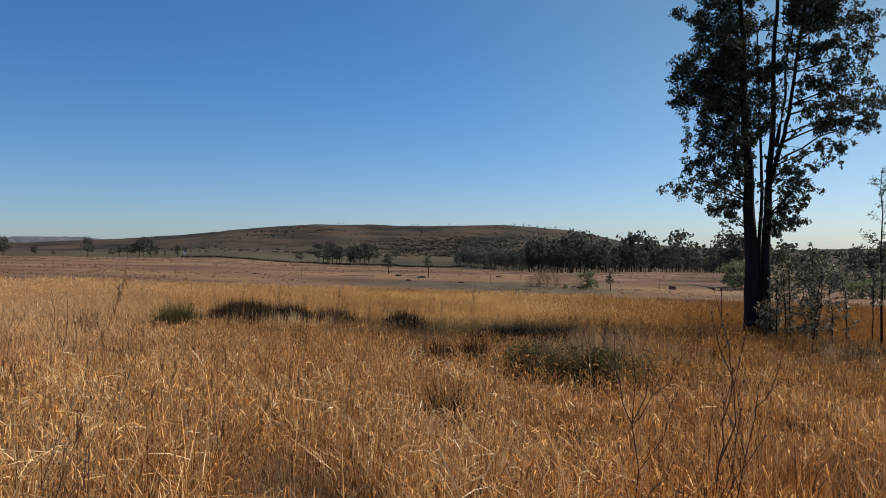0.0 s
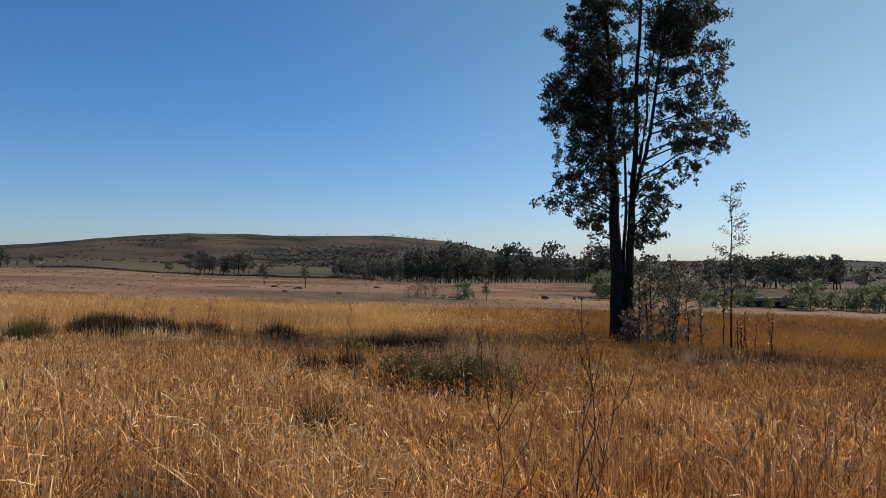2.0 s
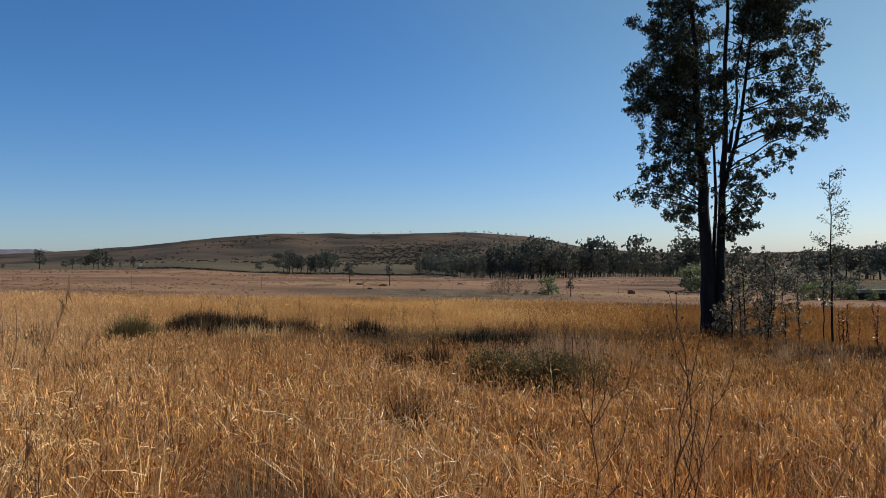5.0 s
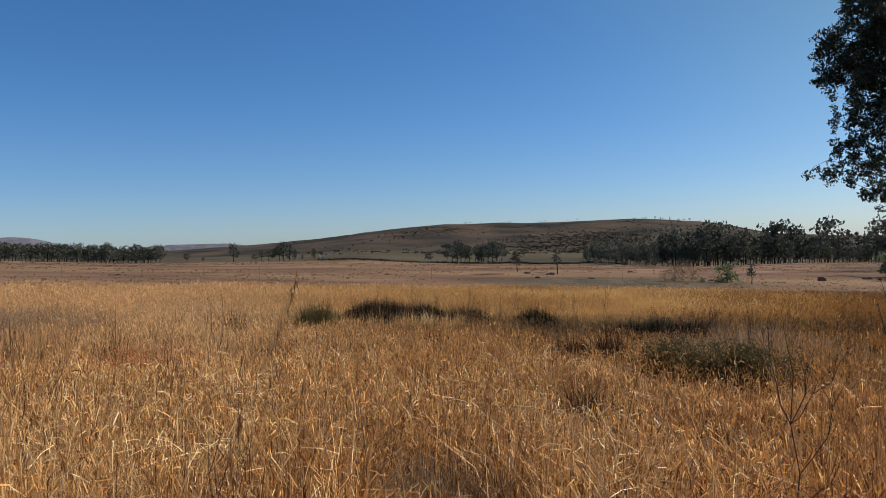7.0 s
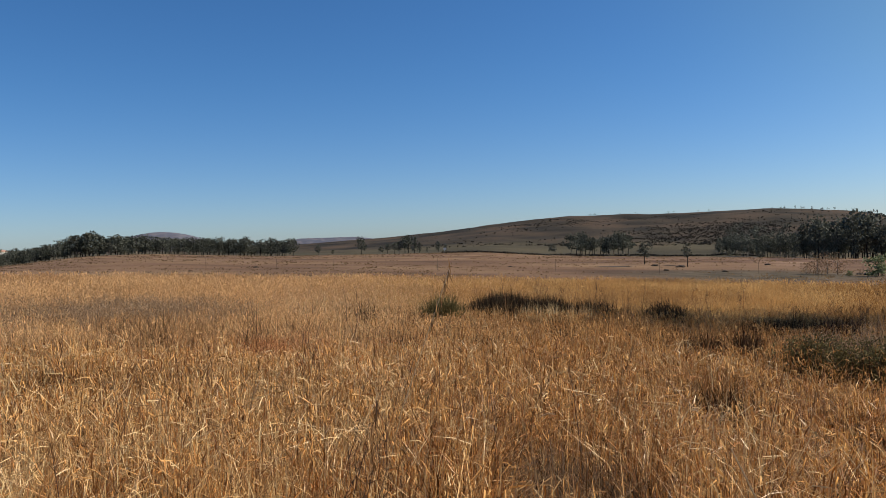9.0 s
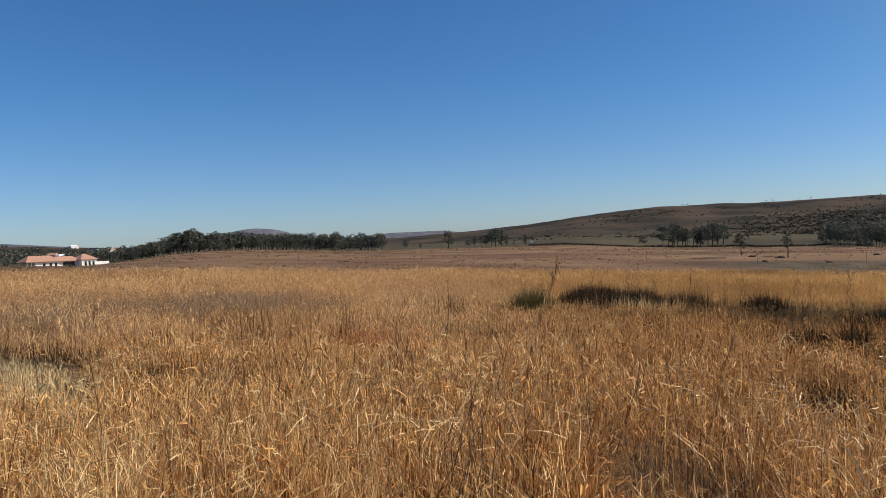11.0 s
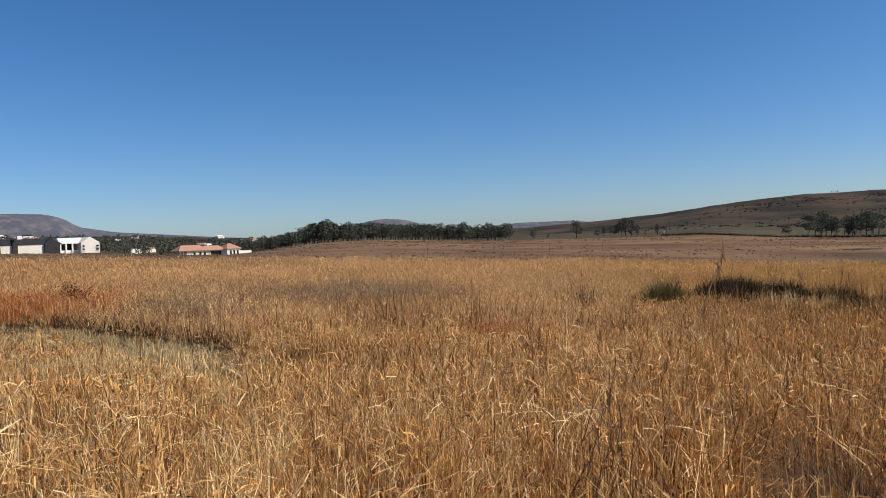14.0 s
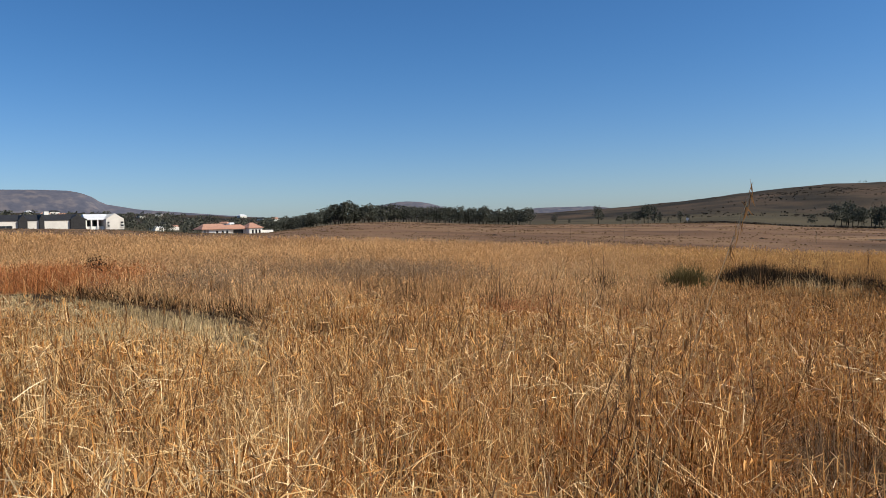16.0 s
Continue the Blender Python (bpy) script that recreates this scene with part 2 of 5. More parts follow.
# paler and greyer than the near leaves: distance haze put into the colour
FARLEAF = material("haze_paled_eucalypt_leaves", [(0.034, 0.038, 0.03), (0.082, 0.086, 0.065), (0.2, 0.19, 0.137)], 0.35, 0.7, "island", 0.5, 0.25, specular=0.2)
# the palest stop paints sunlit glints onto a few leaves
GREYLEAF = material("glint_flecked_sapling_leaves", [(0.04, 0.033, 0.018), (0.13, 0.105, 0.06), (0.66, 0.57, 0.40)], 2.0, 0.42, "island", 0.75, 0.25, specular=0.3)
WILLOW = material("green_willow_leaves", [(0.05, 0.064, 0.028), (0.15, 0.175, 0.075), (0.36, 0.38, 0.2)], 0.6, 0.6, "island", 0.55, 0.35)
FIELDTUFT = material("grazed_tufts", [(0.13, 0.08, 0.05), (0.18, 0.115, 0.068), (0.24, 0.155, 0.088)], 0.3, 0.9, "island", 0.5, 0.5, specular=0.04)
FIELDSTRAW = material("bleached_field_tufts", [(0.16, 0.105, 0.06), (0.23, 0.15, 0.085), (0.31, 0.205, 0.12)], 0.3, 0.9, "island", 0.5, 0.5, specular=0.04)
SCRUB = material("heath_scrub", [(0.03, 0.026, 0.018), (0.05, 0.04, 0.028), (0.085, 0.064, 0.044)], 0.02, 0.9, "island", 0.5)
# distance haze painted into the blue-grey base colour; pale patches are hillside scars
HAZEHILL = material("haze_tinted_mountain", [(0.055, 0.06, 0.088), (0.08, 0.083, 0.112), (0.11, 0.106, 0.13)], 0.006, 0.95, detail_scale=0.05, faded=((0.21, 0.175, 0.17), 0.022, 0.45))
WHITEWALL = material("white_plaster", [(0.72, 0.70, 0.66), (0.84, 0.82, 0.78)], 0.6, 0.8, bump=0.15, bump_scale=6)
GREYWALL = material("unpainted_grey_plaster", [(0.60, 0.57, 0.52), (0.74, 0.70, 0.64)], 0.5, 0.9, bump=0.2, bump_scale=5)
CONCRETE = material("weathered_concrete", [(0.2, 0.185, 0.165), (0.32, 0.30, 0.27)], 2.0, 0.9, bump=0.3, bump_scale=8)
DARKROOF = material("charcoal_roof_tiles", [(0.012, 0.012, 0.014), (0.034, 0.033, 0.034)], 1.0, 0.7, bump=0.3, bump_scale=4)
TERRACOTTA = material("terracotta_roof_tiles", [(0.36, 0.185, 0.13), (0.48, 0.27, 0.19)], 0.8, 0.75, bump=0.4, bump_scale=4)
SHEET = material("white_sheet_roof", [(0.62, 0.63, 0.66), (0.76, 0.77, 0.79)], 0.5, 0.4, specular=0.5)
# glass of the windows, and the painted dark of carport and porch
OPENING = material("dark_glass_and_shade", [(0.015, 0.018, 0.022), (0.03, 0.034, 0.04)], 0.7, 0.12, specular=0.5)
POST = material("weathered_post_wood", [(0.10, 0.075, 0.055), (0.2, 0.155, 0.115)], 6, 0.9)
RUST = material("rusty_brown_metal", [(0.12, 0.05, 0.03), (0.24, 0.11, 0.06)], 3, 0.8)
# dark soil colour, used as well for shade painted on the field
SOILSHADE = material("dark_soil_and_shade", [(0.03, 0.022, 0.016), (0.07, 0.05, 0.035)], 0.4, 0.95, bump=0.5, bump_scale=3)
TRACK = material("sandy_track_soil", [(0.23, 0.14, 0.088), (0.33, 0.215, 0.14)], 0.3, 0.95, bump=0.4, bump_scale=4)


# ---- the lie of the land ----
SLOPE = 0.0353
FOOT = [(-180, 0.2), (-80, 0.5), (-66, 0.25), (-60, -0.1), (-56, -0.52), (-51, -0.78), (-47, -0.25), (-44, 0.02), (-40, 0.0), (-35, -0.3), (-30, -0.5), (-16, -0.66), (-11, -1.1), (0, -1.5),
        (9, -1.86), (16.5, -1.7), (25, -1.9), (45, -1.9), (80, -1.0), (180, 0.2)]
RIDGE = [(-180, 0.6), (-80, 1.2), (-66, 1.25), (-58, 1.1), (-50, 0.6), (-40, 0.4), (-30, 0.4), (-25, 0.58), (-18.8, 1.04), (-15.2, 1.41), (-12, 1.72), (-9.5, 1.88),
         (-3.6, 1.74), (1.5, 1.76), (5, 1.82), (9.2, 1.5), (11.7, 0.95), (13.7, 0.46), (18, 0.1), (25, -0.1), (29, 0.02), (33.5, 0.13), (37.7, 0.08), (41, -0.15), (80, 0.0), (180, 0.6)]


def smooth(x):
    x = min(1.0, max(0.0, x))
    return x * x * (3 - 2 * x)


def eased(table, az):
    xs, ys = zip(*table)
    return sum(float(np.interp(az + d, xs, ys)) for d in (-1.2, -0.6, 0, 0.6, 1.2)) / 5


def land(az, r):
    """The height of the ground r metres away in the direction az (degrees to the right of the first view)."""
    s = SLOPE * (math.sin(radians(az)) + math.cos(radians(az)))
    near = -s * (r if r < 65 else 65 + 60 * (1 - math.exp((65 - r) / 60)))
    if r < 65:
        return near
    foot, ridge = eased(FOOT, az), eased(RIDGE, az)
    up = smooth((min(r, 1000) - 330) / 670)
    far = EYE + min(r, 1000) * math.tan(radians(foot + (ridge - foot) * up))
    k = smooth(math.log(r / 65) / math.log(300 / 65))
    z = near + (far - near) * k
    if r > 1000:
        z -= (r - 1000) * 0.05 * smooth((r - 1000) / 300) if r < 1600 else 30
    if r > 90:
        x, y = r * math.sin(radians(az)), r * math.cos(radians(az))
        z += min(1.0, (r - 90) / 500) * (1.6 * noise.noise((x * 0.012, y * 0.012, 3)) + 0.8 * noise.noise((x * 0.04, y * 0.04, 7)))
    return z


def spot(az, r, sink=0.0):
    return Vector((r * math.sin(radians(az)), r * math.cos(radians(az)), land(az, r) - sink))


def plane_z(x, y):
    return -SLOPE * (x + y)


# ---- mesh helpers ----
def part(name, bm, mat, parent=None, label="", smooth_shade=False):
    me = bpy.data.meshes.new(name)
    bm.to_mesh(me)
    bm.free()
    me.materials.append(mat)
    if smooth_shade:
        me.shade_smooth()
    ob = new(name, me)
    if parent:
        ob.parent = parent
    if label:
        ob["label"] = label
    return ob


def soup(name, verts, faces4, faces3, mat, parent=None):
    """One mesh object from arrays of vertices, quads and triangles."""
    me = bpy.data.meshes.new(name)
    faces4, faces3 = np.asarray(faces4, dtype=np.int32).reshape(-1, 4), np.asarray(faces3, dtype=np.int32).reshape(-1, 3)
    loops = np.concatenate([faces4.ravel(), faces3.ravel()])
    starts = np.concatenate([np.arange(len(faces4)) * 4, len(faces4) * 4 + np.arange(len(faces3)) * 3]).astype(np.int32)
    me.vertices.add(len(verts))
    me.vertices.foreach_set("co", np.asarray(verts, dtype=np.float32).ravel())
    me.loops.add(len(loops))
    me.loops.foreach_set("vertex_index", loops.astype(np.int32))
    me.polygons.add(len(starts))
    me.polygons.foreach_set("loop_start", starts)
    me.update(calc_edges=True)
    me.materials.append(mat)
    ob = new(name, me)
    if parent:
        ob.parent = parent
    return ob


def tube(bm, points, radii, sides=7):
    """A tapered tube along points."""
    rings = []
    for i, p in enumerate(points):
        a, b = points[max(0, i - 1)], points[min(len(points) - 1, i + 1)]
        d = (b - a).normalized()
        u = d.orthogonal().normalized() if abs(d.z) < 0.95 else d.cross(Vector((0, 1, 0))).normalized()
        v = d.cross(u)
        rings.append([bm.verts.new(p + (u * math.cos(k * math.tau / sides) + v * math.sin(k * math.tau / sides)) * radii[i]) for k in range(sides)])
    for r0, r1 in zip(rings, rings[1:]):
        for k in range(sides):
            bm.faces.new((r0[k], r0[(k + 1) % sides], r1[(k + 1) % sides], r1[k]))
    bm.faces.new(rings[-1])
    bm.faces.new(rings[0][::-1])


def bend(a, b, rise=0.0, wobble=0.0, steps=6, rng=random):
    """Points from a to b on an uneven arc."""
    out = []
    for i in range(steps + 1):
        s = i / steps
        p = a.lerp(b, s) + Vector((0, 0, rise * math.sin(s * math.pi)))
        if 0 < i < steps:
            p += Vector([rng.uniform(-wobble, wobble) for _ in range(3)])
        out.append(p)
    return out


def leaf_cards(rng, centres, radii, count, size, droop=0.5, slim=0.45):
    """Leaf-shaped quads scattered round centres; returns vertices and quads."""
    centres, radii = np.asarray(centres), np.asarray(radii)
    w = radii[:, 0] ** 1.6
    pick = rng.choice(len(centres), count, p=w / w.sum())
    off = rng.normal(size=(count, 3))
    off /= np.linalg.norm(off, axis=1)[:, None]
    off *= (rng.random(count) ** 0.45)[:, None] * radii[pick]
    c = centres[pick] + off
    along = rng.normal(size=(count, 3))
    along[:, 2] -= droop * 1.6
    along /= np.linalg.norm(along, axis=1)[:, None]
    side = np.cross(along, rng.normal(size=(count, 3)))
    side /= np.linalg.norm(side, axis=1)[:, None] + 1e-9
    s = size * rng.uniform(0.6, 1.5, count)[:, None]
    v = np.stack([c - along * s * 0.5, c + side * s * slim * 0.5 - along * s * 0.05, c + along * s * 0.5, c - side * s * slim * 0.5], axis=1)
    return v.reshape(-1, 3), np.arange(count * 4).reshape(-1, 4)


# ---- ground ----
azs = [-180 + 2 * i for i in range(50)] + [-80 + 0.5 * i for i in range(261)] + [52 + 2 * i for i in range(64)]
rs = [0.7]
while rs[-1] < 4400:
    rs.append(rs[-1] * (1.09 if rs[-1] < 60 else 1.03 if rs[-1] < 1050 else 1.1))
bm = bmesh.new()
grid = [[bm.verts.new(spot(az, r)) for r in rs] for az in azs]
hub = bm.verts.new((0, 0, 0))
for i in range(len(azs)):
    a, b = grid[i], grid[(i + 1) % len(azs)]
    bm.faces.new((hub, b[0], a[0]))
    for j in range(len(rs) - 1):
        bm.faces.new((a[j], b[j], b[j + 1], a[j + 1]))
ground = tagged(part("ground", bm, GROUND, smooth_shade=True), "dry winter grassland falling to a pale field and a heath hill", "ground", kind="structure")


def mountain(name, az0, az1, r, crest, label):
    """A far hill whose crest rises by crest(s) degrees, s from 0 to 1 along it."""
    bm = bmesh.new()
    n, rows = 70, 10
    g = []
    for i in range(n + 1):
        s = i / n
        az = az0 + (az1 - az0) * s
        col = []
        for j in range(rows + 1):
            k = j / rows
            d = r - 500 * (1 - k)
            top = EYE + r * math.tan(radians(max(0.0, crest(s)))) + 1.5 * noise.noise((s * 30, 0, r))
            z = -40 + (top + 40) * smooth(k) + 6 * math.sin(k * math.pi) * noise.noise((s * 18, k * 3, 5))
            col.append(bm.verts.new((d * math.sin(radians(az)), d * math.cos(radians(az)), z)))
        g.append(col)
    for a, b in zip(g, g[1:]):
        for j in range(rows):
            bm.faces.new((a[j], b[j], b[j + 1], a[j + 1]))
    return tagged(part(name, bm, HAZEHILL, smooth_shade=True), label, "mountain", kind="structure")


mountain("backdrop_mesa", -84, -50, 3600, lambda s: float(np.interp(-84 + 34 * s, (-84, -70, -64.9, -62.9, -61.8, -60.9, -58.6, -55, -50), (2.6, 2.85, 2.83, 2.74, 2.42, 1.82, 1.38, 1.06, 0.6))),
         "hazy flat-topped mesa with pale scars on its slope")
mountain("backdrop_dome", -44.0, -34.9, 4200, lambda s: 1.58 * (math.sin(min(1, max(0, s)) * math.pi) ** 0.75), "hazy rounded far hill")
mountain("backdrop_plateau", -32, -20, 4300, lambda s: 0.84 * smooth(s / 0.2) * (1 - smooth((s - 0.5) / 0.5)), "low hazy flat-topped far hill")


# ---- grass ----
def blades(rng, x, y, h, w, bend_by, wind=(0.0, 0.0), segs=2, base=None, power=1.3):
    """Curved tapering blades rooted at x, y. Returns vertices, quads and triangles."""
    n = len(x)
    turn = rng.random(n) * math.tau
    lean = rng.random(n) * math.tau
    amount = bend_by * rng.random(n) ** power
    lx, ly = np.cos(lean) * amount + wind[0], np.sin(lean) * amount + wind[1]
    z0 = (plane_z(x, y) if base is None else base) - 0.02
    levels = {1: [0, 1], 2: [0, 0.55, 1], 3: [0, 0.4, 0.75, 1]}[segs]
    sx, sy = np.cos(turn) * w * 0.5, np.sin(turn) * w * 0.5
    cols = []
    for s in levels:
        px, py = x + lx * h * s * s, y + ly * h * s * s
        pz = z0 + h * s * (1 - 0.35 * (lx * lx + ly * ly) * s)
        if s < 1:
            k = 1 - 0.55 * s
            cols += [np.stack([px - sx * k, py - sy * k, pz], 1), np.stack([px + sx * k, py + sy * k, pz], 1)]
        else:
            cols.append(np.stack([px, py, pz], 1))
    m = len(cols)
    v = np.stack(cols, 1).reshape(-1, 3)
    b = (np.arange(n) * m)[:, None]
    quads = [b + np.array([[2 * i, 2 * i + 1, 2 * i + 3, 2 * i + 2]]) for i in range(segs - 1)]
    tris = b + np.array([[m - 3, m - 2, m - 1]])
    return v, (np.concatenate(quads) if quads else np.zeros((0, 4))), tris


def patches(x, y, scale, seed):
    """A cheap smooth random field from -1 to 1."""
    r = np.random.default_rng(seed)
    out = np.zeros_like(x)
    for i in range(7):
        a, p, f = r.random() * math.tau, r.random() * math.tau, scale * (0.6 + 1.6 * r.random())
        out += np.sin((x * math.cos(a) + y * math.sin(a)) * f + p + 1.5 * np.sin((x * math.sin(a) - y * math.cos(a)) * f * 0.7))
    return out / 3.5


def polar(x, y):
    return np.degrees(np.arctan2(x, y)), np.hypot(x, y)


def bank(az):
    """The distance of the low bank that ends the clearing."""
    return 15.5 - 0.345 * (az + 62)


def cleared(x, y):
    az, r = polar(x, y)
    below = bank(az) - r + 0.35 * patches(x, y, 1.2, 14)
    return np.clip((below + 0.2) / 0.4, 0, 1) * np.clip((5.2 - below) / 1.6, 0, 1) * np.clip((-50.5 - az) / 1.5, 0, 1)


def tallness(x, y):
    """How tall the grass stands: low in the clearing, before the rushes and bushes and near the tree's foot."""
    az, r = polar(x, y)
    k = 1 + 0.2 * patches(x, y, 0.5, 11) + 0.24 * patches(x, y, 1.8, 12)
    k *= 1 - 0.5 * np.clip((-0.45 - patches(x, y, 0.9, 13)) * 5, 0, 1)
    k *= 1 - 0.2 * np.exp(-((r - 17) / 8) ** 2)
    for a0, da, r0, dr, cut in ((-62, 13, 8.6, 1.9, 0.5), (33, 13, 20, 5.5, 0.5), (-11.5, 6.5, 20.2, 2.0, 0.5), (-2.8, 1.8, 20.0, 1.8, 0.5), (-19.5, 2.0, 18.8, 1.7, 0.4), (-0.8, 1.5, 12.6, 1.0, 0.55), (2.5, 1.0, 12.8, 1.0, 0.5), (0.2, 1.6, 7.0, 0.7, 0.6), (-11.8, 4.5, 4.5, 0.65, 0.65), (-6.5, 3, 4.1, 0.55, 0.6),
                                (9, 6, 9.3, 1.3, 0.5), (12, 9, 15, 3.0, 0.4)):
        k *= 1 - cut * np.exp(-(((az - a0) / da) ** 4 + ((r - r0) / dr) ** 4))
    k *= 1 - 0.85 * cleared(x, y)
    return np.clip(k, 0.1, 1.5)


def ring(rng, r0, r1, per_m2, az0=-76.0, az1=47.0):
    n = int(0.5 * radians(az1 - az0) * (r1 * r1 - r0 * r0) * per_m2)
    r = np.sqrt(rng.random(n) * (r1 * r1 - r0 * r0) + r0 * r0)
    az = np.radians(az0 + (az1 - az0) * rng.random(n))
    return r * np.sin(az), r * np.cos(az)


def tufted(rng, r0, r1, tufts, each, sigma, **kw):
    cx, cy = ring(rng, r0, r1, tufts, **kw)
    s = sigma * rng.uniform(0.5, 1.6, len(cx))
    hh = rng.uniform(0.6, 1.25, len(cx))
    k = np.repeat(np.arange(len(cx)), each)
    return cx[k] + rng.normal(size=len(k)) * s[k], cy[k] + rng.normal(size=len(k)) * s[k], hh[k]


def sward(name, mat, seed, r0, r1, tufts, each, sigma, height, width, bend_by, segs, label, keep=None, wind=(0.05, 0.0), power=1.3, soft=None, **kw):
    rng = np.random.default_rng(seed)
    x, y, hh = tufted(rng, r0, r1, tufts, each, sigma, **kw)
    ok = (np.hypot(x, y) > 1.2) & (rng.random(len(x)) > 0.8 * cleared(x, y))
    if keep is not None:
        ok &= keep(rng, x, y)
    x, y, hh = x[ok], y[ok], hh[ok]
    h = height * hh * tallness(x, y) * rng.uniform(0.55, 1.25, len(x))
    v, q, t = blades(rng, x, y, h, width * rng.uniform(0.6, 1.4, len(x)), bend_by if soft is None else bend_by * soft(x, y), wind, segs, None, power)
    return tagged(soup(name, v, q, t, mat), label, "grass", kind="stuff")


def paler(rng, x, y):
    az, r = polar(x, y)
    return rng.random(len(x)) < np.clip(0.5 - az / 58 - r / 75 + 0.3 * patches(x, y, 0.8, 21), 0.035, 0.85)


GRASS = "tall dry golden grass covering the whole slope"
LITTER = "broken pale straw blades lying through the golden grass"


def inside(rng, x, y):
    """A ragged far edge to the tall grass."""
    az, r = polar(x, y)
    return r < 62.5 + 13 * np.clip((az - 18) / 10, 0, 1) + 3 * patches(x, y, 0.3, 23)


def orange_share(x, y):
    """The share of the darker orange grass, which grows towards the big tree and beyond it."""
    az, r = polar(x, y)
    return np.clip((az - 5) / 16, 0, 1) * np.clip((r - 4) / 18, 0.3, 1)


def tan_share(x, y):
    az, r = polar(x, y)
    return np.clip((-az - 10) / 22, 0, 0.9)


def east(rng, x, y):
    return (rng.random(len(x)) < orange_share(x, y)) & inside(rng, x, y)


def west(rng, x, y):
    return (rng.random(len(x)) > orange_share(x, y) + tan_share(x, y)) & inside(rng, x, y)


def far_west(rng, x, y):
    return (rng.random(len(x)) < tan_share(x, y)) & inside(rng, x, y)


def limp(x, y):
    """How far the blades bend over: more in the matted orange grass near the path."""
    az, r = polar(x, y)
    return 1 + 2.6 * np.clip((az - 6) / 10, 0, 1) * np.clip((9 - r) / 4, 0, 1)


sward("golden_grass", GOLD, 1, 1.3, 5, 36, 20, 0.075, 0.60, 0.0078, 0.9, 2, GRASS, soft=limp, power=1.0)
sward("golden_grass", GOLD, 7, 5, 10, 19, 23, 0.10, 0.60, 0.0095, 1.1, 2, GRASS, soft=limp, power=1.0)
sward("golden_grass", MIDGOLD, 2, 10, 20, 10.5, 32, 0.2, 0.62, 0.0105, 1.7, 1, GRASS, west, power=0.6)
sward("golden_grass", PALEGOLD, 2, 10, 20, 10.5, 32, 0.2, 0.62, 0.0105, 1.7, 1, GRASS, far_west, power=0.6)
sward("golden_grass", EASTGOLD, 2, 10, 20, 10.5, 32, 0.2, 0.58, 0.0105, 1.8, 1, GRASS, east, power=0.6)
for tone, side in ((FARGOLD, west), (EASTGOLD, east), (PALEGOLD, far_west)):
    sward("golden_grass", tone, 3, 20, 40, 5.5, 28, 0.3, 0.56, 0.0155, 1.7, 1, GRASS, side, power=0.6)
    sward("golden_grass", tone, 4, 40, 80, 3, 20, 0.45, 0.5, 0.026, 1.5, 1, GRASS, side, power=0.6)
# low layer whose dark colour paints shade into the gaps
sward("thatch", SHADETHATCH, 8, 1.3, 10, 26, 24, 0.16, 0.42, 0.008, 1.3, 1, "dead tangle under the taller stems, coloured darker for gap shade")
sward("thatch", SHADETHATCH, 10, 10, 22, 10, 14, 0.2, 0.36, 0.018, 1.2, 1, "dead tangle under the taller stems, coloured darker for gap shade")
sward("straw_grass", STRAW, 5, 1.3, 9, 26, 13, 0.12, 0.57, 0.0064, 0.85, 2, LITTER, paler)
sward("straw_grass", STRAW, 6, 9, 24, 10, 14, 0.18, 0.58, 0.010, 1.6, 1, LITTER, paler, power=0.7)


# thinner grass all round behind the standpoint
sward("golden_grass", GOLD, 13, 1.0, 7, 9, 16, 0.15, 0.55, 0.012, 0.9, 1, GRASS, az0=48.0, az1=283.0)
sward("golden_grass", GOLD, 14, 7, 28, 2.0, 12, 0.2, 0.6, 0.03, 0.8, 1, GRASS, az0=48.0, az1=283.0)
sward("golden_grass", GOLD, 15, 28, 62, 0.5, 12, 0.4, 0.65, 0.07, 0.8, 1, GRASS, az0=48.0, az1=283.0)


def broken_straws(seed, r0, r1, per_m2, length, width, low, high):
    """Loose straws caught at all angles among the stems."""
    rng = np.random.default_rng(seed)
    x, y = ring(rng, r0, r1, per_m2)
    ok = paler(rng, x, y)
    x, y = x[ok], y[ok]
    n = len(x)
    tall = tallness(x, y)
    z = plane_z(x, y) + rng.uniform(low, high, n) * tall
    tilt, turn = 0.3 + rng.normal(size=n) * 0.75, rng.random(n) * math.tau
    d = np.stack([np.cos(tilt) * np.cos(turn), np.cos(tilt) * np.sin(turn), np.sin(tilt)], 1)
    side = np.cross(d, rng.normal(size=(n, 3)))
    side /= np.linalg.norm(side, axis=1)[:, None] + 1e-9
    half = (length * rng.uniform(0.4, 1.9, n) * 0.5)[:, None]
    sag = np.zeros((n, 3))
    sag[:, 2] = half[:, 0] * rng.uniform(-0.1, 0.3, n)
    w = (width * rng.uniform(0.6, 1.4, n) * 0.5)[:, None]
    c = np.stack([x, y, z], 1)
    v = np.stack([c - d * half - side * w, c - d * half + side * w, c + sag - side * w, c + sag + side * w, c + d * half - side * w * 0.5, c + d * half + side * w * 0.5], 1).reshape(-1, 3)
    b = (np.arange(n) * 6)[:, None]
    q = np.concatenate([b + np.array([[0, 1, 3, 2]]), b + np.array([[2, 3, 5, 4]])])
    return tagged(soup("broken_straw", v, q, [], STRAW), LITTER, "grass", kind="stuff")


broken_straws(25, 1.4, 5, 700, 0.13, 0.0038, 0.2, 0.62)
broken_straws(26, 5, 11, 330, 0.11, 0.006, 0.2, 0.6)


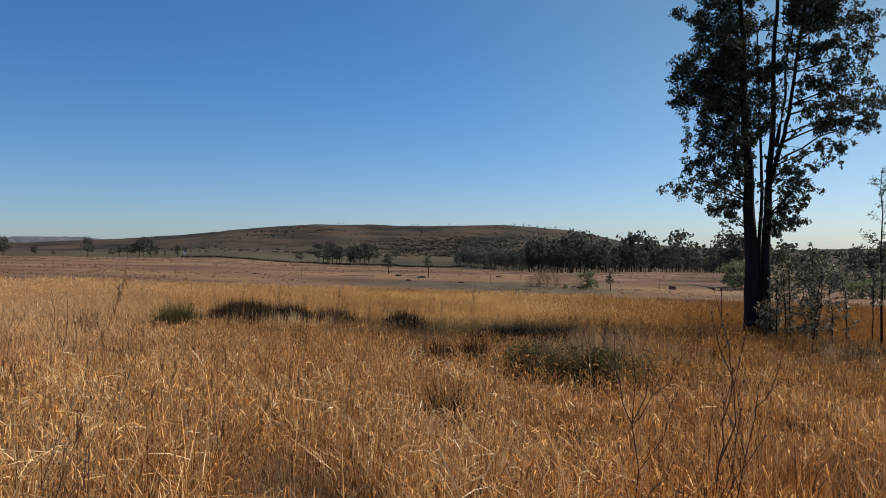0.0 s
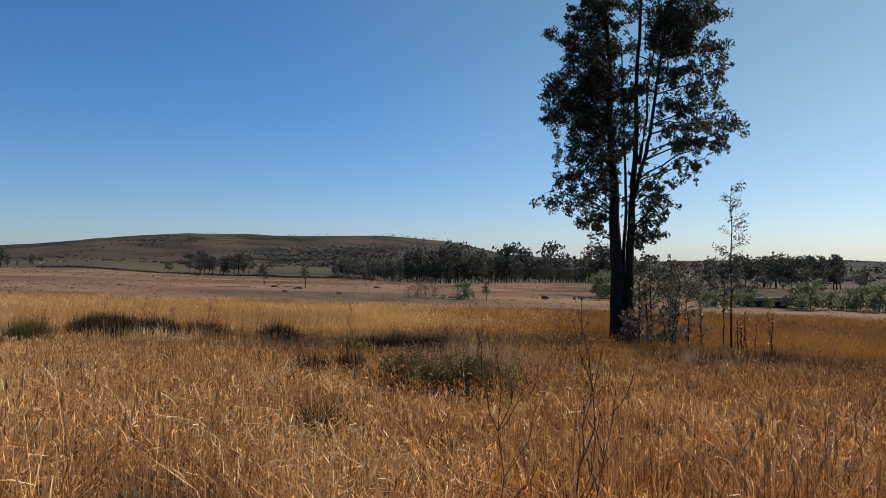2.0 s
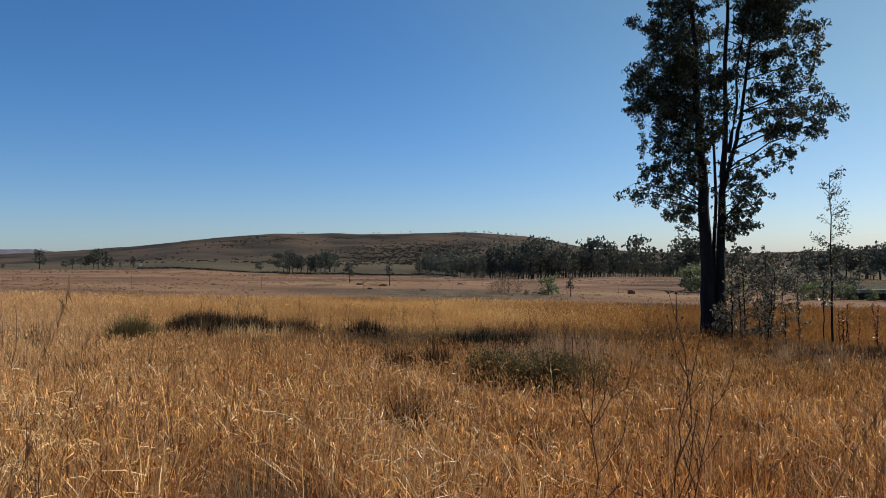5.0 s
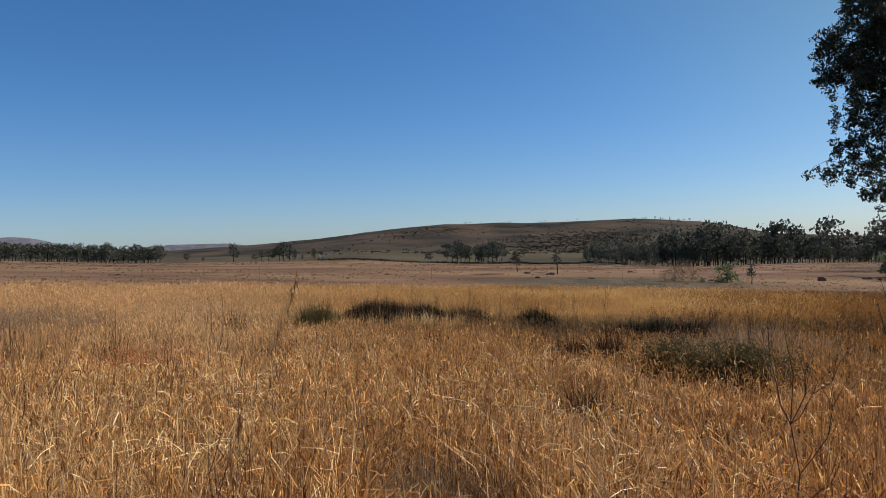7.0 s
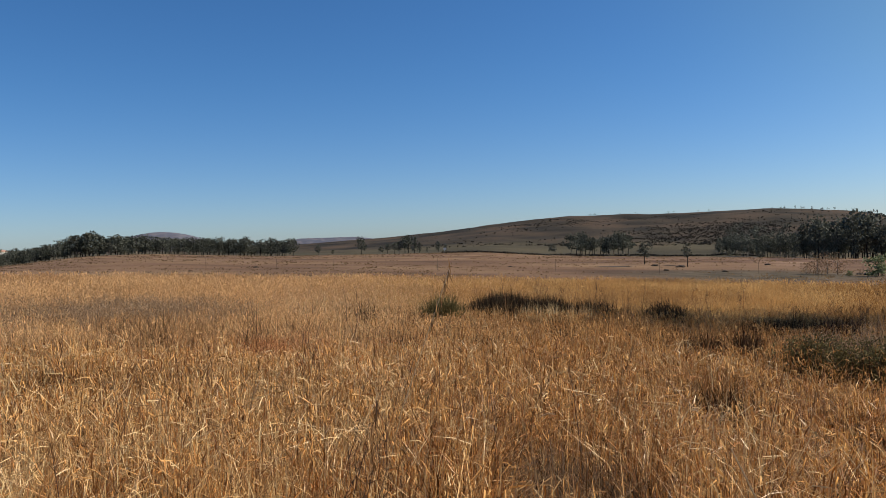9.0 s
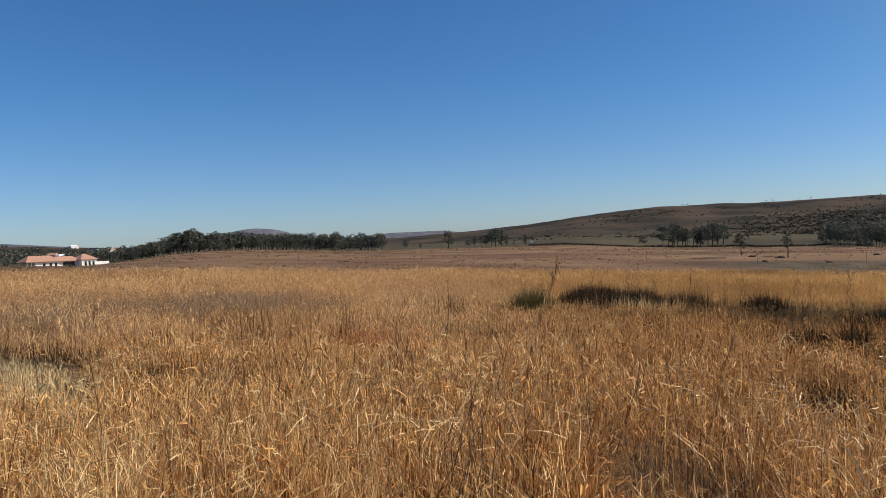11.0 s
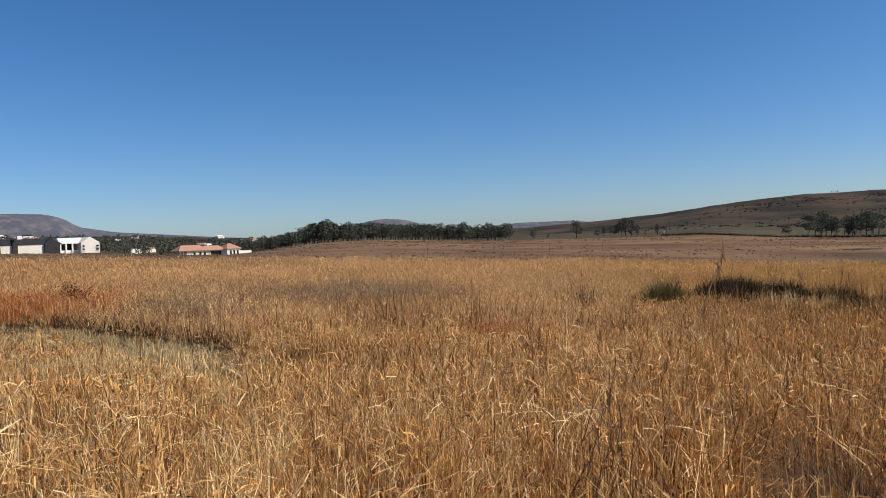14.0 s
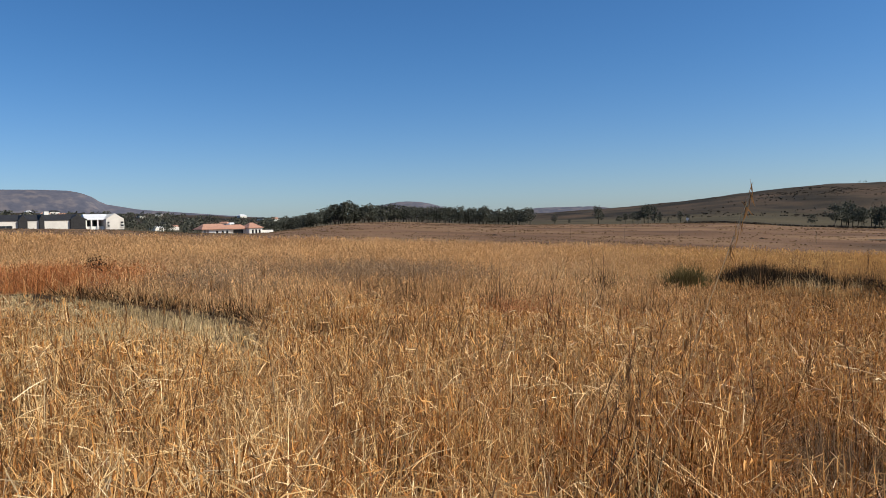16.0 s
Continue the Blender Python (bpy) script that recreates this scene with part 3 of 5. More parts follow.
def curled_leaves(seed, r0, r1, per_m2, length, width, high, mat=None, low=0.0, bare=0.35, keep=None):
    """Short dry leaf blades that curl away from the stems, lit above and dark below."""
    rng = np.random.default_rng(seed)
    x, y = ring(rng, r0, r1, per_m2)
    ok = (np.ones(len(x), dtype=bool) if keep is None else keep(rng, x, y)) & (patches(x, y, 2.6, 61) + 0.8 * rng.normal(size=len(x)) > -0.6) & (rng.random(len(x)) > 0.92 * cleared(x, y)) & (rng.random(len(x)) > bare * np.clip((polar(x, y)[0] - 2) / 22, 0, 1)) & inside(rng, x, y)
    x, y = x[ok], y[ok]
    n = len(x)
    z = plane_z(x, y) + (low + (high - low) * rng.random(n) ** 0.6) * tallness(x, y)
    turn = rng.random(n) * math.tau
    out = np.stack([np.cos(turn), np.sin(turn), np.zeros(n)], 1)
    side = np.stack([-np.sin(turn), np.cos(turn), rng.normal(size=n) * 0.5], 1)
    size = (length * rng.uniform(0.45, 1.6, n))[:, None]
    w = (width * rng.uniform(0.6, 1.4, n) * 0.5)[:, None]
    a, b = rng.normal(1.0, 0.7, n), rng.normal(0.0, 1.1, n)
    c = np.stack([x, y, z], 1)
    up = np.array([[0.0, 0.0, 1.0]])
    mid = c + size * 0.55 * (out * np.cos(a)[:, None] + up * np.sin(a)[:, None])
    tip = mid + size * 0.45 * (out * np.cos(b)[:, None] + up * np.sin(b)[:, None])
    v = np.stack([c - side * w * 0.7, c + side * w * 0.7, mid - side * w, mid + side * w, tip], 1).reshape(-1, 3)
    k = (np.arange(n) * 5)[:, None]
    return tagged(soup("curled_leaves", v, k + np.array([[0, 1, 3, 2]]), k + np.array([[2, 3, 4]]), mat or CURL), "short curled dry leaves on the golden grass stems", "grass", kind="stuff")


def near_east(rng, x, y):
    return rng.random(len(x)) < np.clip((polar(x, y)[0] - 4) / 10, 0, 1)


curled_leaves(24, 1.4, 5, 900, 0.16, 0.006, 0.5, ORANGE, 0.05, 0.0, near_east)
curled_leaves(23, 5, 9, 420, 0.17, 0.008, 0.5, ORANGE, 0.05, 0.0, near_east)
curled_leaves(27, 1.4, 5.5, 820, 0.1, 0.0072, 0.56)
curled_leaves(28, 5.5, 11, 560, 0.11, 0.0088, 0.56, None, 0.0, 0.6)
curled_leaves(29, 11, 20, 150, 0.105, 0.0115, 0.54, MIDGOLD, 0.0, 0.0, west)
curled_leaves(25, 11, 20, 150, 0.105, 0.0115, 0.54, PALEGOLD, 0.0, 0.0, far_west)
curled_leaves(26, 11, 20, 150, 0.105, 0.0115, 0.52, EASTGOLD, 0.0, 0.0, east)
for tone, side in ((FARGOLD, west), (EASTGOLD, east), (PALEGOLD, far_west)):
    curled_leaves(30, 20, 34, 95, 0.105, 0.016, 0.5, tone, 0.1, 0.0, side)
    curled_leaves(19, 34, 52, 38, 0.16, 0.025, 0.46, tone, 0.1, 0.0, side)
    curled_leaves(18, 52, 78, 19, 0.22, 0.035, 0.42, tone, 0.1, 0.0, side)


def patch(name, mat, seed, az, r, half_az, half_r, count, height, width, bend_by, label, segs=2, wind=(0, 0), tuft_of=45):
    rng = np.random.default_rng(seed)
    n = max(8, count // tuft_of)
    pick = rng.integers(0, n, count)
    ca, cr = az + half_az * rng.normal(size=n) * 0.55, r + half_r * rng.normal(size=n) * 0.55
    a = np.radians(ca[pick])
    x, y = cr[pick] * np.sin(a) + rng.normal(size=count) * 0.13, cr[pick] * np.cos(a) + rng.normal(size=count) * 0.13
    tuft = rng.uniform(0.35, 1.35, n) * np.exp(-0.25 * (((ca - az) / half_az) ** 2 + ((cr - r) / half_r) ** 2))
    h = height * tuft[pick] * rng.uniform(0.6, 1.15, count)
    v, q, t = blades(rng, x, y, h, width * rng.uniform(0.6, 1.4, count), bend_by, wind, segs)
    return tagged(soup(name, v, q, t, mat), label, "grass", kind="stuff")


def patch_leaves(name, mat, seed, az, r, half_az, half_r, count, low, high, size, label):
    """Small dry leaves of forbs that stand through the grass in one patch."""
    nrng = np.random.default_rng(seed)
    n = max(12, count // 40)
    a, d = np.radians(az + half_az * nrng.normal(size=n) * 0.55), r + half_r * nrng.normal(size=n) * 0.55
    x, y = d * np.sin(a), d * np.cos(a)
    top = nrng.uniform(0.5, 1.0, n)
    c = np.stack([x, y, plane_z(x, y) + (low + high * top) * 0.5], 1)
    v, q = leaf_cards(nrng, c, np.stack([np.full(n, 0.22), np.full(n, 0.22), (high * top - low) * 0.5], 1), count, size, -0.3, 0.35)
    return tagged(soup(name, v, q, [], mat), label, "forbs", kind="stuff")


patch_leaves("red_forbs", RUSSET, 91, -64, 18.8, 5.5, 0.8, 9000, 0.15, 0.66, 0.055, "russet leafy growth at the edge of a clearing")
patch_leaves("red_forbs", RUSSET, 92, -32, 10.8, 7, 1.4, 3200, 0.25, 0.66, 0.03, "reddish seed heads in the golden grass")
patch_leaves("grey_forbs", GREYGRASS, 93, -43, 20, 9, 2.5, 11000, 0.2, 0.75, 0.045, "grey-brown dead forbs in golden grass")
patch_leaves("grey_forbs", GREYGRASS, 94, -54, 17, 5, 1.5, 7000, 0.1, 0.6, 0.045, "grey-brown dead forbs beside the clearing")
patch_leaves("dark_forbs", SHADETHATCH, 95, -61.8, 18.4, 0.9, 0.3, 1500, 0.1, 0.85, 0.05, "dark brown dead bush at the edge of a clearing")
patch_leaves("dark_forbs", SHADETHATCH, 96, -56.3, 17.0, 1.6, 0.3, 1200, 0.05, 0.5, 0.05, "dark brown dead growth beside the clearing")
patch_leaves("brown_forbs", PLUME, 97, -9, 23.0, 8, 0.8, 2600, 0.45, 0.95, 0.04, "brown seed heads standing over the rushes")
RUSHES = "dark green-black rushes in a damp hollow"
patch("rush_patch", RUSH, 31, -14.6, 22.2, 2.2, 0.8, 8500, 0.64, 0.016, 0.5, RUSHES, tuft_of=22)
patch("rush_patch", RUSH, 30, -11.6, 22.3, 1.9, 0.7, 5200, 0.58, 0.016, 0.5, RUSHES, tuft_of=22)
patch("rush_patch", RUSH, 32, -8.6, 22.0, 2.2, 0.6, 2800, 0.55, 0.016, 0.6, RUSHES, tuft_of=20)
patch("rush_patch", RUSH, 33, -2.9, 21.8, 1.3, 0.5, 1900, 0.58, 0.016, 0.6, "small dark clump of rushes in the grass", tuft_of=14)
patch("rush_patch", SHADETHATCH, 28, 7.0, 19.0, 5.0, 0.7, 3000, 0.48, 0.012, 1.1, "low strip of dark blades across the grass", tuft_of=12)
patch("pale_stalks", STRAW, 48, -11.0, 21.0, 5.5, 0.5, 1100, 0.5, 0.008, 0.5, "bleached stalks standing before the rushes", tuft_of=10)
patch("brown_stalks", PLUME, 27, -8.0, 23.2, 8.0, 0.7, 900, 0.95, 0.009, 0.5, "brown dry stalks standing behind the rushes", tuft_of=7)
patch("green_tussock", OLIVEBUSH, 34, -19.3, 20.8, 1.0, 0.4, 3200, 0.72, 0.012, 1.1, "grey-green tussock standing in golden grass")
patch("red_grass", RUSSET, 35, -32, 10.8, 8, 2.0, 2600, 0.62, 0.006, 1.3, "reddish grass stems in the golden grass")
patch("red_grass", RUSSET, 36, -63.5, 18.0, 5.5, 0.8, 7000, 0.56, 0.010, 1.6, "russet grass at the edge of a clearing")
patch("grey_forbs", GREYGRASS, 37, -54, 16.3, 5, 1.6, 7500, 0.55, 0.009, 1.9, "grey-brown dead forbs beside the clearing")
# grey colour here doubles as the big tree's cast shadow
patch("grey_forbs", GREYGRASS, 38, 13, 16.5, 7, 2.0, 3600, 0.6, 0.010, 1.6, "grey-brown dead forbs that also stand in for the tree's shadow")
patch("grey_forbs", GREYGRASS, 39, -42, 20, 9, 3.0, 8000, 0.72, 0.009, 2.0, "grey-brown dead forbs in golden grass")
patch("grey_forbs", GREYGRASS, 40, 33, 19, 11, 4.0, 2200, 0.35, 0.011, 1.4, "low grey-brown dead growth round the saplings")
patch("pale_grass", BLEACHED, 41, -62, 9.4, 8, 1.2, 9000, 0.34, 0.010, 1.4, "pale bleached low grass at the edge of the clearing")
patch("pale_grass", STRAW, 42, -40, 5.5, 26, 2.5, 9000, 0.6, 0.005, 0.65, "pale bleached grass leaning over in the foreground", 3)
for k in range(9):
    patch("dark_forbs", SHADETHATCH, 50 + k, -62.5 + 1.6 * k, bank(-62.5 + 1.6 * k) + 0.25, 0.9, 0.3, 190, 0.26, 0.010, 1.5, "dark dead growth along the bank of the clearing")
for k in range(6):
    patch("pale_grass", BLEACHED, 70 + k, -70.0 + 2.9 * k, bank(-70.0 + 2.9 * k) - 2.1, 2.2, 1.6, 2200, 0.13, 0.013, 1.5, "short bleached grass in the clearing", 1)
patch("dark_forbs", SHADETHATCH, 66, 31, 20.5, 8, 2.2, 2600, 0.36, 0.011, 1.2, "dark low dead growth round the saplings", tuft_of=16)
# the next three patches paint the shade of gaps with dark blades
patch("dark_forbs", SHADETHATCH, 44, -0.6, 13.4, 1.4, 0.5, 1400, 0.5, 0.012, 0.8, "dark blades standing in for the shade of a gap in the grass")
patch("dark_forbs", SHADETHATCH, 45, 2.5, 13.6, 0.8, 0.5, 900, 0.55, 0.012, 0.8, "dark blades standing in for the shade of a gap in the grass")
patch("dark_forbs", SHADETHATCH, 49, 0.2, 7.5, 1.4, 0.3, 1500, 0.5, 0.008, 0.9, "dark blades standing in for the shade of a gap in the grass")
patch("grey_forbs", GREYGRASS, 46, -12, 4.65, 3.6, 0.35, 2600, 0.5, 0.0055, 2.0, "grey dead forbs in the foreground")
patch("grey_forbs", GREYGRASS, 47, -6.5, 4.5, 2.6, 0.25, 1300, 0.42, 0.006, 1.5, "grey dead forbs in the foreground")

patch("dark_forbs", SHADETHATCH, 56, -11.5, 4.75, 3.4, 0.3, 1500, 0.46, 0.006, 1.8, "low dark blades among the grey forbs in the foreground")
patch("dark_forbs", SHADETHATCH, 57, -6.5, 4.35, 2.2, 0.25, 1000, 0.42, 0.006, 1.8, "low dark blades among the grey forbs in the foreground")
patch("golden_tuft", GOLD, 58, 21.5, 5.6, 5, 0.9, 2200, 0.82, 0.007, 1.0, "taller orange grass leaning up from the foreground")
patch("golden_tuft", GOLD, 59, 35, 5.0, 6, 0.9, 1700, 0.78, 0.007, 1.0, "taller orange grass leaning up from the foreground")
trng = random.Random(88)
for k in range(26):
    patch("brown_tuft", PLUME if k % 3 else SHADETHATCH, 600 + k, trng.uniform(-45, 12), trng.uniform(9, 23), 0.55, 0.16, trng.randrange(160, 340), trng.uniform(0.55, 0.85), 0.007, 1.5, "brown withered tuft standing in the golden grass")

# a dark hedge line along the hill's foot
frng = np.random.default_rng(45)
haz = np.sort(frng.uniform(-19, 4, 420))
hedge = np.array([tuple(spot(float(a), 372 + 14 * math.sin(a) + 40 * smooth((a + 12) / 16)) + Vector((0, 0, 0.35))) for a in haz])
v, q = leaf_cards(frng, hedge, np.array([[1.3, 1.3, 0.5]] * len(hedge)), 5200, 0.7, 0.0, 0.8)
tagged(soup("hedge_line", v, q, [], SCRUB), "low dark hedge line along the hill's foot", "hedge", kind="stuff")


# ---- trees ----
def far_tree(seed, height, spread, bare, leaves, leaf_mat, bark, card, slim=0.7):
    """A gum tree at the origin: trunk with limbs, and a ragged crown of leaf clumps."""
    rng, nrng = random.Random(seed), np.random.default_rng(seed)
    bm = bmesh.new()
    top = Vector((rng.uniform(-0.06, 0.06) * height, rng.uniform(-0.06, 0.06) * height, height * 0.9))
    spine = bend(Vector((0, 0, -0.3)), top, 0, height * 0.015, 7, rng)
    tube(bm, spine, [height * 0.02 * (1 - 0.85 * i / 7) + 0.02 for i in range(8)], 5)
    centres, radii = [], []
    for i in range(15):
        s = bare + (0.97 - bare) * (i + rng.random() * 0.8) / 15
        k = min(6, int(s * 7))
        a = spine[k].lerp(spine[k + 1], s * 7 - k)
        ang = i * 2.4 + rng.uniform(-0.5, 0.5)
        reach = spread * rng.uniform(0.55, 1.0) * math.sin(math.pi * (0.28 + 0.58 * (s - bare) / (1 - bare))) ** 0.6
        b = a + Vector((math.cos(ang) * reach, math.sin(ang) * reach, reach * rng.uniform(0.0, 0.5)))
        tube(bm, bend(a, b, 0.08 * reach, 0.05 * reach, 2, rng), [height * 0.006 * (1 - 0.8 * j / 2) + 0.012 for j in range(3)], 3)
        for f in (0.5, 1.0):
            rr = spread * rng.uniform(0.26, 0.46)
            centres.append(a.lerp(b, f) + Vector((0, 0, rng.uniform(-0.1, 0.4) * rr)))
            radii.append((rr, rr, rr * rng.uniform(0.6, 0.85)))
    centres.append(top)
    radii.append((spread * 0.35, spread * 0.35, spread * 0.4))
    thing = new("tree")
    part("trunk", bm, bark, thing, smooth_shade=True)
    v, q = leaf_cards(nrng, [tuple(c) for c in centres], radii, leaves, card, 0.3, slim)
    soup("crown", v, q, [], leaf_mat, thing)
    return thing


def stand(pattern, az, r, scale, turn, label, group="", category="tree", wide=1.0):
    x, y, z = spot(az, r, 0.05)
    t = copy_thing(pattern, pose(x, y, z, 0, 0, turn))
    t.scale = (scale * wide, scale * wide, scale)
    return tagged(t, label, category, group)


def discard(thing):
    for o in (*thing.children_recursive, thing):
        bpy.data.objects.remove(o)


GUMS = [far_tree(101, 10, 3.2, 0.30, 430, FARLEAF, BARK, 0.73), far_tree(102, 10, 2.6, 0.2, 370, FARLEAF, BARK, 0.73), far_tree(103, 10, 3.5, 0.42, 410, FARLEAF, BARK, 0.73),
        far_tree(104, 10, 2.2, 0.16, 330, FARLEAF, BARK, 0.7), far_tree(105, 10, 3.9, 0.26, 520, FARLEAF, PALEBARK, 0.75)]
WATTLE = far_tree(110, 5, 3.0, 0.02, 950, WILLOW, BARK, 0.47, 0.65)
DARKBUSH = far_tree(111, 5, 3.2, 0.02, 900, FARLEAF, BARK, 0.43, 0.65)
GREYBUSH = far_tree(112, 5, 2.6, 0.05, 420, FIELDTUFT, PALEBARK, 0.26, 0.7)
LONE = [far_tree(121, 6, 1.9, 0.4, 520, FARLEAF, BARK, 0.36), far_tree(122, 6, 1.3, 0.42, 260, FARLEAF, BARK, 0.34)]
POPLAR = far_tree(131, 12, 1.5, 0.05, 900, FARLEAF, BARK, 0.6)

rng = random.Random(7)
# the wood at the foot of the hill, thickening to the right
for i in range(165):
    az = 1.0 + 21 * (i + rng.random()) / 165
    r = float(np.interp(az, (1, 3.3, 9, 16, 21), (420, 390, 312, 312, 290))) + 90 * rng.random() ** 1.5
    tall = float(np.interp(az, (1, 3.5, 6, 9.5, 12, 14, 18, 22), (0.85, 0.95, 1.3, 1.5, 1.35, 1.15, 1.05, 0.95))) * rng.uniform(0.55, 1.15)
    stand(rng.choice(GUMS), az, r, tall, rng.uniform(0, 360), "grey-green gum tree in the wood under the hill", "wood under the hill", wide=0.82)
for az, r, k in ((14.0, 340, 1.75), (14.7, 345, 1.8), (15.3, 345, 1.6), (17.3, 340, 1.85), (9.6, 340, 1.9), (10.6, 340, 1.85), (7.4, 345, 1.75), (20.9, 270, 1.5), (21.6, 270, 1.4)):
    stand(GUMS[2 if k > 1.6 else 4], az, r, k, rng.uniform(0, 360), "tall gum tree standing over the wood", "wood under the hill")
for az in (18.6, 19.2, 19.5, 20.0):
    stand(POPLAR, az, 380, rng.uniform(0.95, 1.3), rng.uniform(0, 360), "slim dark upright tree at the wood's end", "wood under the hill")
# clumps on the field's far side
for i in range(18):
    stand(rng.choice(GUMS), -9.4 + 4.3 * (i + rng.random()) / 18, 405 + 35 * rng.random(), 1.15 * rng.uniform(0.75, 1.1), rng.uniform(0, 360),
          "grey-green gum tree in a clump on the field", "gum clump on the field")
stand(GUMS[4], -10.8, 410, 0.6, 15, "small round tree beside the gum clump", "gum clump on the field")
stand(GUMS[0], -25.2, 400, 0.95, 40, "lone dark tree on the far field")
for az, k in ((-23.7, 0.45), (-23.2, 0.55), (-22.7, 0.6), (-22.3, 0.7), (-21.9, 0.9), (-21.6, 1.0), (-21.2, 0.95), (-20.8, 0.6), (-20.2, 0.35), (-19.35, 0.62), (-18.8, 0.4), (-28.4, 0.55), (-27.3, 0.28)):
    stand(rng.choice(GUMS), az, 400 + 15 * rng.random(), k, rng.uniform(0, 360), "small dark tree on the far field", "trees on the far field")
# the long belt of trees before the far hills
for i in range(110):
    az = -50.5 + 20.3 * (i + rng.random()) / 110
    tall = rng.uniform(0.66, 0.95) * (1.0 + 0.35 * math.exp(-((az + 44.2) / 1.2) ** 2)) * (0.8 if az < -47 else 1)
    stand(rng.choice(GUMS), az, 372 + 40 * rng.random(), tall, rng.uniform(0, 360), "grey-green gum tree in a long belt", "tree belt", wide=1.25)


def far_woods(name, seed, spots, label):
    """Trees too far and too many to tell apart, as one object of ragged crowns on short stems."""
    nrng = np.random.default_rng(seed)
    vs, qs, n = [], [], 0
    for az, r, h in spots:
        foot = np.array(spot(az, r))
        k = 9
        c = foot + np.stack([nrng.normal(size=k) * h * 0.17, nrng.normal(size=k) * h * 0.17, h * nrng.uniform(0.3, 0.9, k)], 1)
        v, q = leaf_cards(nrng, c, np.array([[h * 0.17, h * 0.17, h * 0.13]] * k) * nrng.uniform(0.7, 1.3, (k, 1)), 85, 0.112 * h, 0.2, 0.7)
        w = 0.018 * h
        stem = np.array([[-w, 0, -0.3], [w, 0, -0.3], [w * 0.4, 0, h * 0.7], [-w * 0.4, 0, h * 0.7], [0, -w, -0.3], [0, w, -0.3], [0, w * 0.4, h * 0.7], [0, -w * 0.4, h * 0.7]]) + foot
        vs += [v, stem]
        qs += [q + n, np.array([[0, 1, 2, 3], [4, 5, 6, 7]]) + n + len(v)]
        n += len(v) + 8
    return tagged(soup(name, np.concatenate(vs), np.concatenate(qs), [], FARLEAF), label, "trees", kind="stuff")


far_woods("hill_trees", 301, [(rng.uniform(1.5, 13.5), rng.uniform(430, 680), rng.uniform(5, 11)) for i in range(150)], "grey-green gum trees thinning out up the hill")
far_woods("wood_understory", 305, [(rng.uniform(1.5, 21), rng.uniform(305, 360) + (90 if k < 15 else 0), rng.uniform(2.5, 5)) for k in range(55)], "low dark young trees under the gum wood")
far_woods("belt_understory", 306, [(rng.uniform(-50, -30.3), rng.uniform(368, 395), rng.uniform(3.0, 5.5)) for k in range(130)], "low dark bushes under the tree belt")
far_woods("thicket_understory", 307, [(rng.uniform(28, 38.5), rng.uniform(212, 245), rng.uniform(3.5, 6)) for i in range(40)], "low dark young trees under the gums")
far_woods("willow_backing_trees", 302, [(rng.uniform(19.5, 28), rng.uniform(270, 340), rng.uniform(8, 11.5)) for i in range(30)], "grey-green gum trees behind the willows")
far_woods("town_trees", 303, [(rng.uniform(-70, -47), rng.uniform(360, 760), rng.uniform(5.0, 9.0)) for i in range(340)], "grey-green trees among the houses of a far town")
far_woods("crest_trees", 304, [(rng.uniform(4, 11), rng.uniform(930, 990), rng.uniform(2, 4.5)) for i in range(24)] + [(rng.uniform(-13, 2), 985, rng.uniform(1.5, 3.5)) for i in range(12)], "tiny trees along the crest of the hill")
# two lone trees, the green bush and a thicket at the field's edge
stand(LONE[0], -4.1, 126, 0.6, 10, "small dark tree alone in the pale field")
stand(LONE[1], -1.1, 116, 0.64, 80, "thin sparse tree alone in the pale field")
stand(WATTLE, 10.85, 94, 0.46, 0, "bright green bush at the field's edge", category="bush")
stand(LONE[1], 12.5, 90, 0.42, 30, "thin bare young tree in the pale field")
stand(WATTLE, 9.2, 94, 0.12, 90, "tiny dark bush beside the green one", category="bush")
# right: gums over the willow thicket
for i in range(18):
    stand(rng.choice(GUMS), 31.6 + 5.6 * (i + rng.random()) / 18, 222 + 30 * rng.random(), rng.uniform(0.8, 1.0), rng.uniform(0, 360), "dark gum tree over the willow thicket", "gums over the thicket")
for az in (28.7, 42.0, 43.5, 45.0):
    stand(rng.choice(GUMS), az, 225, 0.85, rng.uniform(0, 360), "dark gum tree over the willow thicket", "gums over the thicket")
for az, r, k in ((21.0, 112, 0.85), (21.9, 108, 0.85), (22.9, 108, 0.75), (24.4, 108, 0.5), (28.4, 96, 0.42), (29.3, 95, 0.5), (30.3, 96, 0.46), (31.2, 97, 0.4), (32.6, 96, 0.3), (34.3, 97, 0.66), (35.1, 94, 0.8), (36.4, 97, 0.5), (37.3, 96, 0.42), (38.1, 97, 0.66),
                 (39.2, 95, 0.72), (40.1, 97, 0.46), (40.9, 96, 0.7), (41.8, 95, 0.5), (42.6, 96, 0.68), (43.5, 96, 0.5), (44.4, 97, 0.62)):
    stand(WATTLE, az, r, 0.84 * k, rng.uniform(0, 360), "round pale green willow bush", "willow thicket", "bush")
for az, r, k in ((27.2, 118, 0.5), (27.9, 112, 0.45), (28.9, 115, 0.5), (29.8, 112, 0.42), (30.6, 116, 0.5), (31.4, 120, 0.42), (25.4, 120, 0.5), (26.3, 124, 0.55)):
    stand(DARKBUSH, az, r, k, rng.uniform(0, 360), "dark green bush behind the saplings", "dark bushes behind the saplings", "bush")
for az, r, k in ((7.3, 97, 0.42), (7.9, 98, 0.5), (8.5, 97, 0.4), (6.6, 96, 0.28)):
    stand(GREYBUSH, az, r, k, rng.uniform(0, 360), "grey leafless bush on the pale field", "leafless bushes on the field", "bush")
